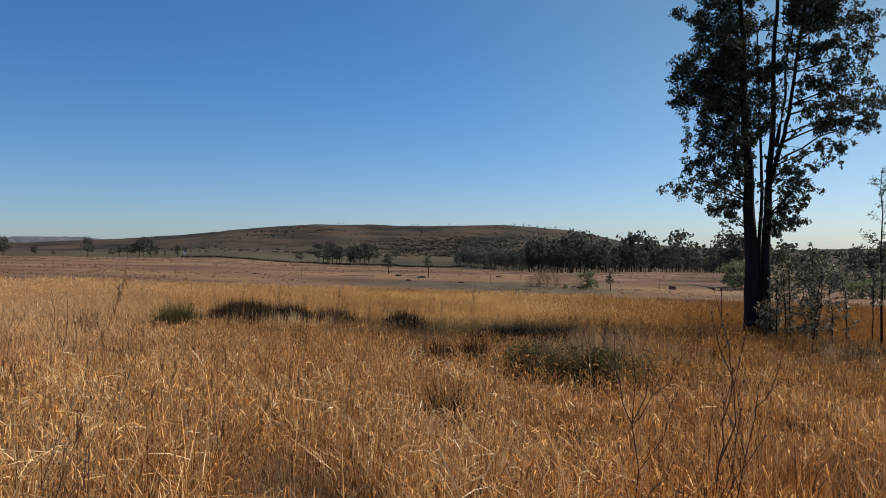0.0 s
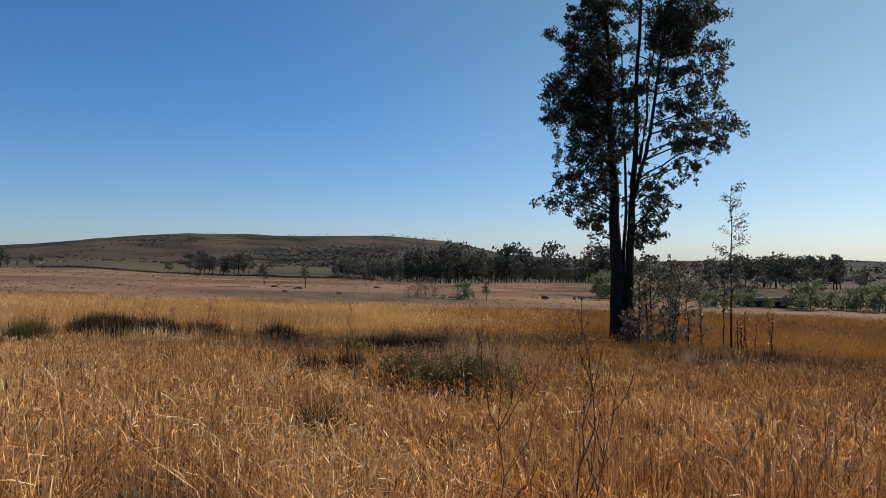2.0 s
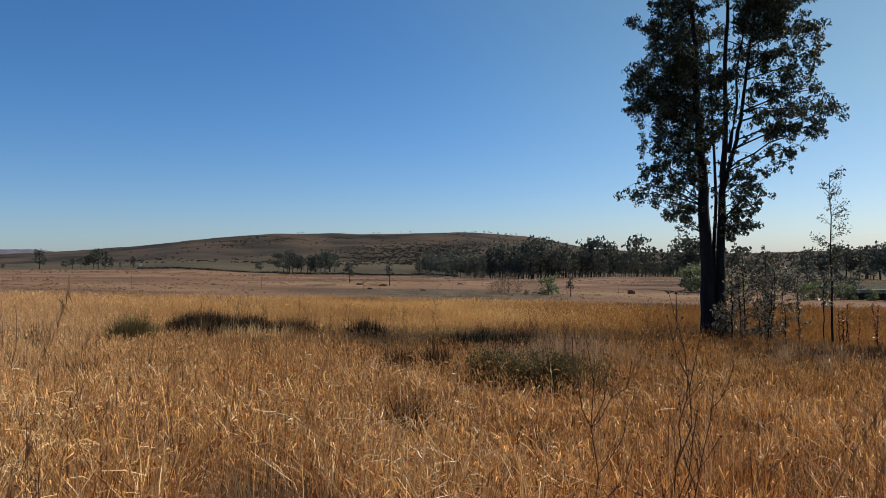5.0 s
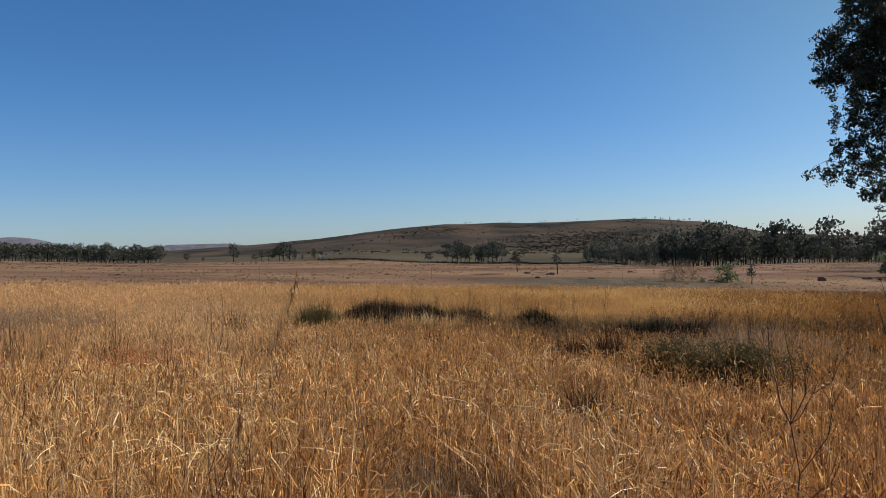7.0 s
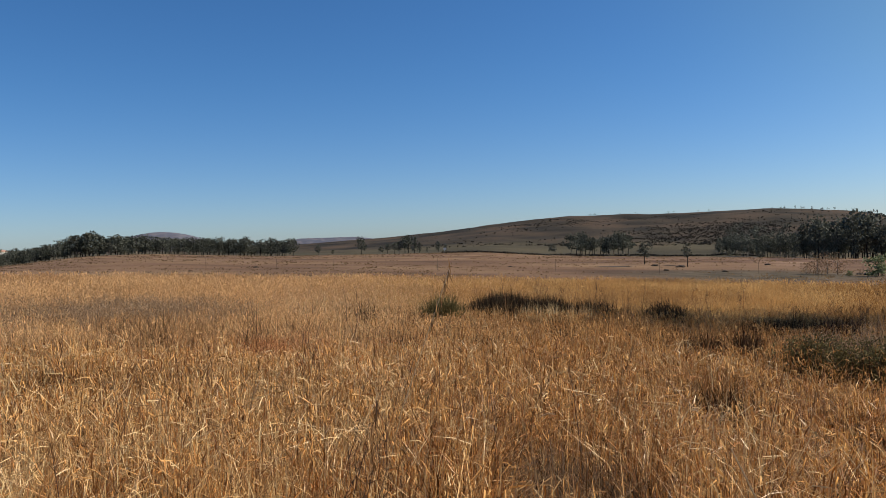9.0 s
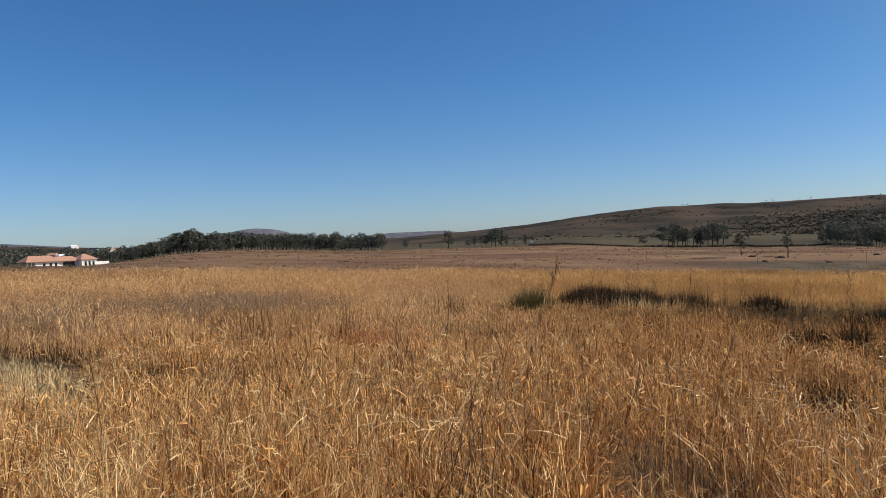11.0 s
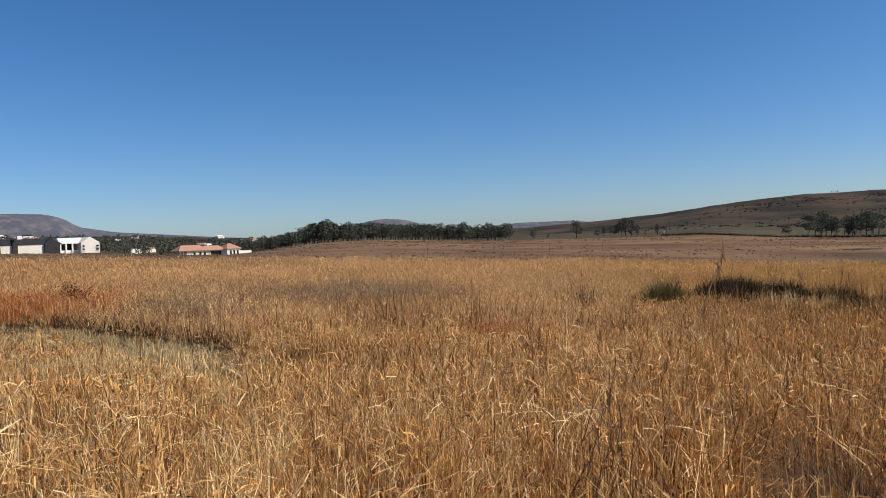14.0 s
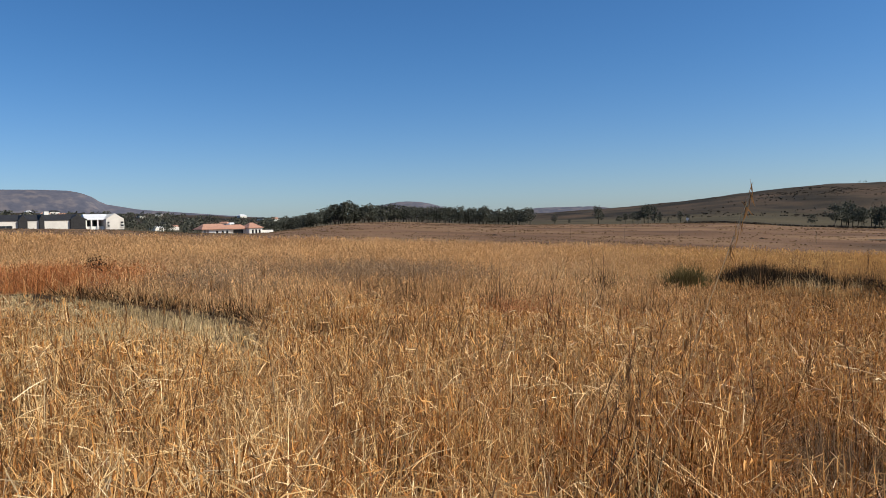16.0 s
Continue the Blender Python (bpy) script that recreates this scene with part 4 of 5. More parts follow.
for az, r, k in ((29.6, 228, 0.8), (30.4, 232, 0.95), (31.0, 226, 0.9), (38.3, 235, 0.6), (41.6, 222, 0.9), (42.6, 226, 0.95), (43.2, 224, 0.9)):
    stand(rng.choice(GUMS), az, r, k, rng.uniform(0, 360), "dark gum tree over the willow thicket", "gums over the thicket")
for p in (*GUMS, WATTLE, DARKBUSH, GREYBUSH, *LONE, POPLAR):
    discard(p)


def big_gum():
    """The double-stemmed gum beside the path, with spreading limbs and hanging leaves."""
    rng, nrng = random.Random(5), np.random.default_rng(5)
    thing = new("eucalyptus_tree")
    right = Vector((math.cos(radians(22.5)), -math.sin(radians(22.5)), 0))
    away = Vector((math.sin(radians(22.5)), math.cos(radians(22.5)), 0))

    def at(u, h, d=0.0):
        return right * u + away * d + Vector((0, 0, h))

    def stem(name, pts, r0, r1):
        pts = [at(*p) for p in pts]
        fine = []
        for i in range(len(pts) - 1):
            for k in range(4):
                fine.append(pts[i].lerp(pts[i + 1], k / 4) + Vector((rng.uniform(-0.03, 0.03), rng.uniform(-0.03, 0.03), 0)))
        fine.append(pts[-1])
        n = len(fine) - 1
        bm = bmesh.new()
        tube(bm, fine, [(r0 + (r1 - r0) * (i / n) ** 0.8) * (1 + 0.35 * max(0, 1 - i / 2.5)) for i in range(n + 1)], 10)
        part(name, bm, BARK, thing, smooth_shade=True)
        return fine

    a = stem("trunk", [(0, -0.2, 0), (-0.06, 2.01, 0), (-0.11, 3.96, 0), (-0.19, 5.91, 0), (-0.29, 7.86, 0.1), (-0.32, 9.81, 0.1), (-0.44, 11.76, 0), (-0.53, 13.9, 0)], 0.28, 0.03)
    b = stem("trunk", [(0.4, -0.2, 0.1), (0.38, 2.01, 0.1), (0.42, 3.96, 0.1), (0.48, 5.13, 0.1), (0.59, 6.69, 0), (0.61, 9.22, 0), (0.76, 11.76, -0.1), (0.9, 13.9, -0.1)], 0.19, 0.03)
    c = stem("trunk", [(0.21, -0.2, 0.3), (0.19, 2.98, 0.35), (0.25, 5.32, 0.5), (0.17, 7.86, 0.7), (0.1, 10.59, 0.9)], 0.09, 0.02)
    d = stem("limb", [(0.5, 5.17, 0.1), (0.86, 6.3, 0), (1.11, 7.47, -0.2), (1.26, 8.83, -0.3), (1.47, 10.2, -0.3), (1.76, 12.15, -0.4), (1.95, 13.51, -0.3)], 0.085, 0.02)
    e = stem("limb", [(0.67, 6.2, 0), (0.94, 7.57, 0.3), (0.99, 9.03, 0.5), (1.28, 10.59, 0.6), (1.47, 12.54, 0.6)], 0.06, 0.015)
    # where each limb leaves its stem, how far out and how high it ends, and how wide its leaves spread
    low_left = [(3.5, -1.68, 4.5, 0.36), (3.6, -1.17, 4.27, 0.34), (3.9, -0.67, 4.5, 0.3), (4.3, -2.58, 5.36, 0.45), (4.4, -2.64, 5.01, 0.22),
                (4.6, -1.97, 5.67, 0.45), (4.8, -1.36, 5.42, 0.45), (5.1, -0.82, 5.23, 0.4), (5.4, -0.63, 5.71, 0.4), (5.6, -2.23, 6.73, 0.38),
                (5.7, -1.68, 6.45, 0.42), (5.9, -1.01, 6.2, 0.45), (6.1, -1.2, 6.92, 0.5), (6.4, -0.73, 6.65, 0.45)]
    high_left = [(6.9, -2.25, 7.76, 0.5), (7, -1.68, 7.62, 0.55), (7.2, -1.01, 7.47, 0.55), (7.5, -2.5, 8.48, 0.5), (7.7, -2.01, 8.21, 0.6),
                 (7.9, -1.24, 8.05, 0.7), (8.2, -2.54, 9.22, 0.42), (8.4, -2.06, 8.93, 0.6), (8.6, -1.3, 8.74, 0.75), (8.9, -0.73, 8.54, 0.7),
                 (9.2, -1.59, 9.46, 0.75), (9.4, -0.82, 9.32, 0.75), (9.6, -2.22, 10.47, 0.42), (9.7, -1.78, 10.2, 0.5), (9.9, -1.2, 10.16, 0.65),
                 (10.4, -0.63, 10.39, 0.7), (10.8, -1.59, 11.08, 0.35), (11, -1.2, 11.33, 0.6), (11.3, -0.73, 11.21, 0.75), (11.8, -1.81, 11.8, 0.22)]
    top_left = [(11.9, -1.01, 12.15, 0.7), (12.3, -0.44, 12.73, 0.8), (12.6, -1.3, 12.93, 0.7), (13, -0.82, 13.71, 0.8), (13.3, -0.25, 14.1, 0.7),
                (13.6, -0.63, 14.68, 0.6)]
    low_right = [(3.6, 1.28, 3.8, 0.34), (3.7, 0.86, 3.61, 0.3), (3.8, 1.81, 4.35, 0.28), (4, 1.18, 4.25, 0.3), (4.2, 1.47, 4.89, 0.3),
                 (4.1, 2.67, 5.75, 0.3), (4.9, 1.51, 5.17, 0.42), (5, 1.09, 5.48, 0.35), (5.2, 3.09, 6.34, 0.26), (5.4, 2.9, 6.14, 0.18),
                 (5.5, 3.67, 6.88, 0.38)]
    mid_right = [(6.2, 3.8, 7.08, 0.4), (6.4, 2.33, 7.02, 0.4), (6.7, 3.19, 6.88, 0.3), (7.2, 3.86, 7.57, 0.5), (7.4, 3.67, 7.96, 0.5), (7.6, 2.9, 7.37, 0.4),
                 (7.8, 1.85, 7.23, 0.25), (8.1, 2.71, 8.44, 0.42), (8.3, 2.23, 8.29, 0.38), (8.5, 3.38, 8.83, 0.26), (8.8, 3.48, 9.32, 0.42),
                 (9, 2.9, 9.42, 0.25), (9.2, 2.23, 9.32, 0.45), (9.5, 3.61, 10.1, 0.55), (9.7, 3.09, 10.3, 0.6), (9.9, 2.52, 10.1, 0.55),
                 (10.2, 2.04, 10.39, 0.65)]
    top_right = [(10.5, 3.38, 10.98, 0.6), (10.8, 2.71, 11.08, 0.7), (11.1, 3.48, 11.56, 0.55), (11.4, 2.14, 11.27, 0.7), (11.8, 2.81, 11.86, 0.7),
                 (12.2, 3.29, 12.54, 0.6), (12.5, 2.43, 12.93, 0.75), (12.9, 1.85, 13.51, 0.8), (13.2, 2.62, 13.9, 0.6)]
    inner = [(5.8, -0.15, 6.4, 0.4), (6.6, 0.13, 7.08, 0.5), (7.3, -0.48, 7.96, 0.6), (7.4, 0.23, 7.76, 0.5), (8.3, -0.53, 9.03, 0.6),
             (8.3, 0.17, 8.54, 0.5), (9.2, 0.04, 9.42, 0.35), (10, -0.25, 10.2, 0.4), (10.9, 0.1, 10.98, 0.35), (11.8, -0.06, 12.15, 0.5),
             (8.6, 0.86, 8.64, 0.45), (9.4, 1.47, 9.61, 0.5), (10.2, 1.28, 10.39, 0.45), (11, 1.47, 11.17, 0.6), (12, 1.09, 12.34, 0.6),
             (12.8, 0.71, 13.51, 0.7)]
    reach = [(a, row) for row in low_left + high_left + top_left] + [(b, row) for row in low_right] + [(d, row) for row in mid_right + top_right]
    reach += [((a, b, c, e)[k % 4] if row[1] < 0.6 else (b, e)[k % 2], row) for k, row in enumerate(inner)]
    centres, radii = [], []
    for path, (h, out, up, rr) in reach:
        s = min(path, key=lambda p: abs(p.z - h))
        tip_at = at(out * 0.92, up, rng.uniform(-1.0, 1.0) * (0.5 + rr))
        pts = bend(s, tip_at, 0.07 * (tip_at - s).length, 0.05, 6, rng)
        bm = bmesh.new()
        r0 = 0.012 + 0.0075 * (tip_at - s).length
        tube(bm, pts, [r0 * (1 - 0.82 * j / 6) for j in range(7)], 6)
        for k in (1, 2, 3, 3, 4, 4, 4, 5, 5, 5, 6, 6, 6, 6):
            side = Vector((rng.gauss(0, 0.6), rng.gauss(0, 0.6), rng.gauss(0.05, 0.55)))
            twig_tip = pts[k] + side * (0.5 if k < 4 else 0.12 + rr)
            tube(bm, bend(pts[k], twig_tip, 0.06, 0.04, 3, rng), [0.010, 0.008, 0.006, 0.004], 4)
            for f in (0.55, 1.0):
                centres.append(tuple(pts[k].lerp(twig_tip, f) - Vector((0, 0, 0.1 * rr))))
                q = (0.06 + 0.8 * rr) * rng.uniform(0.14, 0.62) * (0.7 if k < 4 else 1.0)
                radii.append((q, q, q * 0.8))
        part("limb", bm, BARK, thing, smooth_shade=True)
    v, q = leaf_cards(nrng, centres, radii, 115000, 0.091, 0.6, 0.46)
    soup("crown", v, q, [], LEAF, thing)
    # thin suckers at the foot
    centres, radii = [], []
    bm = bmesh.new()
    for k in range(7):
        p = at(rng.uniform(0.3, 0.8), 0, rng.uniform(-0.5, -0.2))
        e = p + Vector((rng.uniform(-0.2, 0.2), rng.uniform(-0.2, 0.2), rng.uniform(0.7, 1.5)))
        tube(bm, bend(p, e, 0, 0.03, 4, rng), [0.012, 0.01, 0.008, 0.006, 0.004], 4)
        for f in (0.4, 0.7, 1.0):
            centres.append(tuple(p.lerp(e, f)))
            radii.append((0.16, 0.16, 0.2))
    part("suckers", bm, BARK, thing)
    v, q = leaf_cards(nrng, centres, radii, 420, 0.09, 0.3, 0.5)
    soup("sucker_leaves", v, q, [], GREYLEAF, thing)
    thing.location = spot(22.35, 26.7, 0.05)
    return tagged(thing, "tall dark double-stemmed eucalyptus with a ragged crown", "tree")


big_gum()


def sapling(seed, az, r, height, spread, stems, leaves, label, bare=0.15, size=0.1, mat=None, turn=0.0):
    """Upright thin stems with small side shoots and loose leaves."""
    rng, nrng = random.Random(seed), np.random.default_rng(seed)
    thing = new("sapling")
    centres, radii = [], []
    for k in range(stems):
        p = Vector((rng.uniform(-1, 1) * spread * 0.5, rng.uniform(-1, 1) * spread * 0.5, -0.1)) if stems > 1 else Vector((0, 0, -0.1))
        sway = 0.25 if stems > 1 else 0.06
        e = p + Vector((rng.uniform(-sway, sway) * spread, rng.uniform(-sway, sway) * spread, height * rng.uniform(0.75, 1.0) if stems > 1 else height))
        pts = bend(p, e, 0, (0.011 if stems > 1 else 0.006) * height, 8, rng)
        bm = bmesh.new()
        r0 = 0.008 + 0.0055 * height
        tube(bm, pts, [r0 * (1 - 0.85 * j / 8) + 0.004 for j in range(9)], 6)
        shoots = 22 if leaves > 150 else 6
        for j in range(shoots):
            s = bare + (1 - bare) * (j + rng.random()) / shoots
            i = min(7, int(s * 8))
            a = pts[i].lerp(pts[i + 1], s * 8 - i)
            reach = spread * 0.42 * rng.uniform(0.4, 1) * (1.1 - 0.5 * s)
            ang = rng.random() * math.tau
            b = a + Vector((math.cos(ang) * reach, math.sin(ang) * reach, reach * rng.uniform(0.3, 1.0)))
            tube(bm, bend(a, b, 0.03, 0.02, 3, rng), [0.009, 0.007, 0.005, 0.003], 4)
            for f in (0.6, 1.0):
                centres.append(tuple(a.lerp(b, f)))
                q = max(0.1, reach * 0.5)
                radii.append((q, q, q * 0.8))
        part("stem", bm, BARK, thing)
    v, q = leaf_cards(nrng, centres, radii, leaves, size, 0.3, 0.5)
    soup("leaves", v, q, [], mat or GREYLEAF, thing)
    thing.location, thing.rotation_euler = spot(az, r, 0.02), (0, 0, radians(turn))
    return tagged(thing, label, "sapling")


G = "grey-leaved gum sapling beside the big tree"
sapling(41, 23.3, 26.0, 1.3, 0.7, 3, 700, G, 0.1, 0.075)
sapling(42, 24.1, 25.6, 2.9, 0.8, 2, 800, G, 0.25, 0.075)
sapling(43, 25.4, 25.4, 2.4, 0.8, 2, 1000, G, 0.08, 0.075)
sapling(44, 26.5, 25.2, 3.2, 0.95, 3, 2000, G, 0.05, 0.08)
sapling(45, 27.7, 25.4, 2.3, 0.75, 2, 800, G, 0.15, 0.075)
sapling(46, 24.9, 27.5, 3.3, 1.4, 2, 800, "darker gum sapling with wide limbs", 0.4, 0.11, LEAF)
sapling(47, 30.15, 26.0, 5.4, 1.55, 1, 950, "slim tall gum sapling with a wispy top", 0.45, 0.065, LEAF, 180)
sapling(52, 29.6, 25.6, 2.4, 0.7, 1, 420, "young gum sapling with loose grey leaves", 0.5, 0.075)
sapling(48, 30.7, 25.5, 1.4, 0.45, 3, 170, "short dead gum sapling with brown leaves", 0.2, 0.07, RUSSET)
sapling(49, 31.45, 25.2, 1.1, 0.35, 2, 90, "short dead gum sapling with brown leaves", 0.2, 0.07, RUSSET)
sapling(50, 32.6, 24.5, 1.6, 0.45, 2, 170, "short dead gum sapling with a few brown leaves", 0.2, 0.07, RUSSET)
sapling(51, 40.3, 27.0, 2.2, 0.5, 2, 120, "thin gum sapling with few leaves", 0.3, 0.1)


def forb_bush(seed, az, r, height, spread, stems, leaves, mat, label):
    rng, nrng = random.Random(seed), np.random.default_rng(seed)
    thing = new("bush")
    bm = bmesh.new()
    centres, radii = [], []
    for k in range(stems):
        p = Vector((rng.gauss(0, 0.4) * spread * 0.5, rng.gauss(0, 0.4) * spread * 0.3, -0.03))
        e = p + Vector((rng.uniform(-0.22, 0.22), rng.uniform(-0.22, 0.22), height * rng.uniform(0.6, 1.1)))
        tube(bm, bend(p, e, 0, 0.025, 3, rng), [0.005, 0.004, 0.003, 0.002], 3)
        for f in (0.45, 0.7, 0.92):
            centres.append(tuple(p.lerp(e, f)))
            radii.append((0.09, 0.09, 0.11))
    part("stem_tangle", bm, TWIG, thing)
    v, q = leaf_cards(nrng, centres, radii, leaves, 0.036, 0.0, 0.45)
    soup("leaves", v, q, [], mat, thing)
    thing.location = spot(az, r)
    thing.rotation_euler = (0, 0, radians(-az))
    return tagged(thing, label, "bush")


forb_bush(61, 6.8, 11.3, 0.62, 1.2, 190, 6500, OLIVEBUSH, "low olive-brown leafy bush in the grass")
forb_bush(62, 11.2, 11.0, 0.66, 1.5, 240, 9500, OLIVEBUSH, "low olive-green leafy bush in the grass")
forb_bush(63, 8.9, 12.0, 0.6, 1.6, 190, 5500, GREYGRASS, "low grey-brown bush with dry leaves")


# ---- single plants in the foreground ----
def dead_weed(seed, az, r, height, lean, label, forks=5, stout=1.0):
    rng = random.Random(seed)
    thing = new("dead_weed")
    bm = bmesh.new()
    p, e = Vector((0, 0, -0.05)), Vector((lean * height, rng.uniform(-0.1, 0.1), height))
    pts = bend(p, e, 0, 0.03, 7, rng)
    tube(bm, pts, [0.0046 * stout * (1 - 0.7 * j / 7) for j in range(8)], 5)
    heads = []
    for k in range(forks):
        i = rng.randrange(2, 7)
        tip = pts[i] + Vector((rng.uniform(-0.16, 0.32), rng.uniform(-0.2, 0.2), rng.uniform(0.25, 0.6))) * height * 0.6
        arm = bend(pts[i], tip, -0.03, 0.025, 4, rng)
        tube(bm, arm, [w * stout for w in (0.003, 0.0026, 0.0022, 0.0018, 0.0013)], 4)
        heads.append(tip)
        for f in (2, 3):
            twig = arm[f] + Vector((rng.uniform(-0.35, 0.4), rng.uniform(-0.3, 0.3), rng.uniform(0.3, 0.7))) * height * 0.2
            tube(bm, bend(arm[f], twig, 0.0, 0.012, 2, rng), [0.0018 * stout, 0.0014 * stout, 0.001 * stout], 3)
            heads.append(twig)
    part("stem", bm, TWIG, thing)
    bm = bmesh.new()
    for h in heads:
        bmesh.ops.create_icosphere(bm, subdivisions=1, radius=rng.uniform(0.003, 0.0065) * stout, matrix=Matrix.Translation(h))
    part("seed_head_spray", bm, TWIG, thing, "small round dark seed heads")["kind"] = "stuff"
    thing.location = spot(az, r)
    thing.rotation_euler = (0, 0, radians(-az))
    return tagged(thing, label, "weed")


dead_weed(71, 18.7, 3.8, 1.36, 0.15, "leafless dark forked weed stalk", 7, 1.3)
dead_weed(72, 19.2, 3.85, 1.15, 0.2, "leafless dark forked weed stalk", 6, 1.1)
dead_weed(73, 14.9, 3.6, 1.36, -0.05, "single dark dry weed stalk", 6, 1.1)
dead_weed(74, -27.0, 6.0, 1.15, 0.05, "leafless dark forked weed stalk", 6, 0.7)
dead_weed(75, -24.0, 5.0, 1.0, 0.1, "leafless dark forked weed stalk", 6, 0.7)
dead_weed(76, -29.5, 7.5, 1.1, -0.05, "leafless dark forked weed stalk", 6, 0.7)
dead_weed(77, -44.0, 5.5, 0.85, 0.05, "leafless dark forked weed stalk", 5, 0.7)
dead_weed(78, -27.8, 3.4, 0.85, 0.1, "leafless dark forked weed stalk", 7, 0.7)
for i, (az, r, h) in enumerate(((-26.4, 3.5, 0.9), (-29.0, 3.6, 0.8), (-38, 6.0, 0.95), (-31, 6.8, 1.0), (-20, 5.2, 0.85), (-34, 9, 1.0), (-47, 7.5, 0.9), (-55, 8.0, 0.85), (-12, 7.0, 0.85), (36, 5.2, 1.0), (38, 5.5, 1.0), (-60, 6.0, 0.8))):
    dead_weed(300 + i, az, r, h, 0.08, "dry weed stalk with small round seed heads", 6, 0.7)
for i in range(16):
    dead_weed(330 + i, random.Random(i).uniform(-17, 3), random.Random(i + 50).uniform(22, 24), random.Random(i + 90).uniform(0.8, 1.1), 0.05, "brown flower stalk standing over the rushes", 9)
for i in range(14):
    dead_weed(360 + i, random.Random(i + 7).uniform(6, 19), random.Random(i + 57).uniform(12, 17), random.Random(i + 97).uniform(0.75, 1.05), 0.05, "grey-brown dry weed standing among forbs", 9)


def plume_stalk(seed, az, r, height, lean, label, mat=None, plume=0.3, fine=1.0, curl=1.7):
    """A grass stalk that ends in a slim brown seed head."""
    rng, nrng = random.Random(seed), np.random.default_rng(seed)
    thing = new("seed_stalk")
    bm = bmesh.new()
    e = Vector((lean * height, rng.uniform(-0.1, 0.1), height))
    pts = [Vector((e.x * (j / 8) ** curl, e.y * j / 8, -0.05 + (e.z + 0.05) * j / 8)) for j in range(9)]
    tube(bm, pts, [(0.003 - 0.0002 * j) * fine for j in range(9)], 4)
    part("stalk", bm, mat or STEM, thing)
    d = (pts[-1] - pts[-3]).normalized()
    cs = [tuple(pts[-1] - d * plume * f) for f in (0, 0.25, 0.5, 0.75, 1.0)]
    v, q = leaf_cards(nrng, cs, [(0.006 * fine, 0.006 * fine, 0.05 * fine)] * 5, int(24 + 150 * plume), 0.05 * fine, -2.5, 0.1)
    soup("seed_head", v, q, [], PLUME, thing)["kind"] = "stuff"
    thing.location = spot(az, r)
    thing.rotation_euler = (0, 0, radians(-az))
    return tagged(thing, label, "grass stalk")


for i in range(13):
    plume_stalk(200 + i, rng.uniform(25, 46), rng.uniform(2.9, 5.0), rng.uniform(1.0, 1.32), rng.uniform(0.15, 0.42), "leaning grass stalk with a brown seed plume", PLUME, rng.uniform(0.25, 0.45))
for i in range(30):
    plume_stalk(240 + i, rng.uniform(-66, 18), rng.uniform(5, 13), rng.uniform(0.75, 0.95), rng.uniform(-0.2, 0.25), "upright grass stalk with a small seed head", None, rng.uniform(0.1, 0.22))
for i in range(26):
    plume_stalk(400 + i, rng.uniform(-60, 5), rng.uniform(3.6, 8.5), rng.uniform(0.75, 0.98), rng.uniform(-0.15, 0.3), "thin brown grass stalk with a dark seed head", TWIG, rng.uniform(0.02, 0.05))
plume_stalk(290, -34.0, 1.15, 1.57, 0.145, "tall pale grass stalk leaning over the field", None, 0.09, 0.42, 3.2)
plume_stalk(291, -25.5, 2.7, 0.95, -0.06, "pale grass stalk standing upright", None, 0.1)

# ---- fence posts along the edge of the tall grass ----
for az in (-27.3, -23.4, -19.5, -10.6, -3.1, 3.6, 10.0, 16.0, -31.5, -36.5):
    bm = bmesh.new()
    tube(bm, [Vector((0, 0, -0.3)), Vector((0, 0, 0.7)), Vector((0.02, 0.01, 1.4))], [0.024, 0.022, 0.02], 7)
    post = part("fence_post", bm, POST)
    post.location = spot(az, 95)
    tagged(post, "thin grey weathered wooden fence post", "fence post", "field fence")


# ---- houses ----
def box(bm, x0, x1, y0, y1, z0, z1):
    vs = [bm.verts.new((x, y, z)) for z in (z0, z1) for x, y in ((x0, y0), (x1, y0), (x1, y1), (x0, y1))]
    for f in ((3, 2, 1, 0), (4, 5, 6, 7), (0, 1, 5, 4), (1, 2, 6, 5), (2, 3, 7, 6), (3, 0, 4, 7)):
        bm.faces.new([vs[i] for i in f])


def hip_roof(bm, x0, x1, y0, y1, z0, z1, hip=0.5):
    o = 0.2
    w = (y1 - y0) / 2 * hip
    v = [bm.verts.new(c) for c in ((x0 - o, y0 - o, z0), (x1 + o, y0 - o, z0), (x1 + o, y1 + o, z0), (x0 - o, y1 + o, z0),
                                   (x0 + w, (y0 + y1) / 2, z1), (x1 - w, (y0 + y1) / 2, z1))]
    u = [bm.verts.new(p.co - Vector((0, 0, 0.18))) for p in v[:4]]
    for f in ((0, 1, 5, 4), (2, 3, 4, 5), (1, 2, 5), (3, 0, 4)):
        bm.faces.new([v[i] for i in f])
    for i in range(4):
        bm.faces.new((u[i], u[(i + 1) % 4], v[(i + 1) % 4], v[i]))
    bm.faces.new(u[::-1])


def gable(bm, x0, x1, y0, y1, z0, z1):
    """A gabled block whose gable faces the y direction."""
    xm = (x0 + x1) / 2
    a = [bm.verts.new((x, y0, z)) for x, z in ((x0, -0.5), (x1, -0.5), (x1, z0), (xm, z1), (x0, z0))]
    b = [bm.verts.new((x, y1, z)) for x, z in ((x0, -0.5), (x1, -0.5), (x1, z0), (xm, z1), (x0, z0))]
    bm.faces.new(a)
    bm.faces.new(b[::-1])
    for i in range(5):
        bm.faces.new((a[(i + 1) % 5], a[i], b[i], b[(i + 1) % 5]))


def house_part(name, mat, thing, fn, label=""):
    bm = bmesh.new()
    fn(bm)
    return part(name, bm, mat, thing, label)


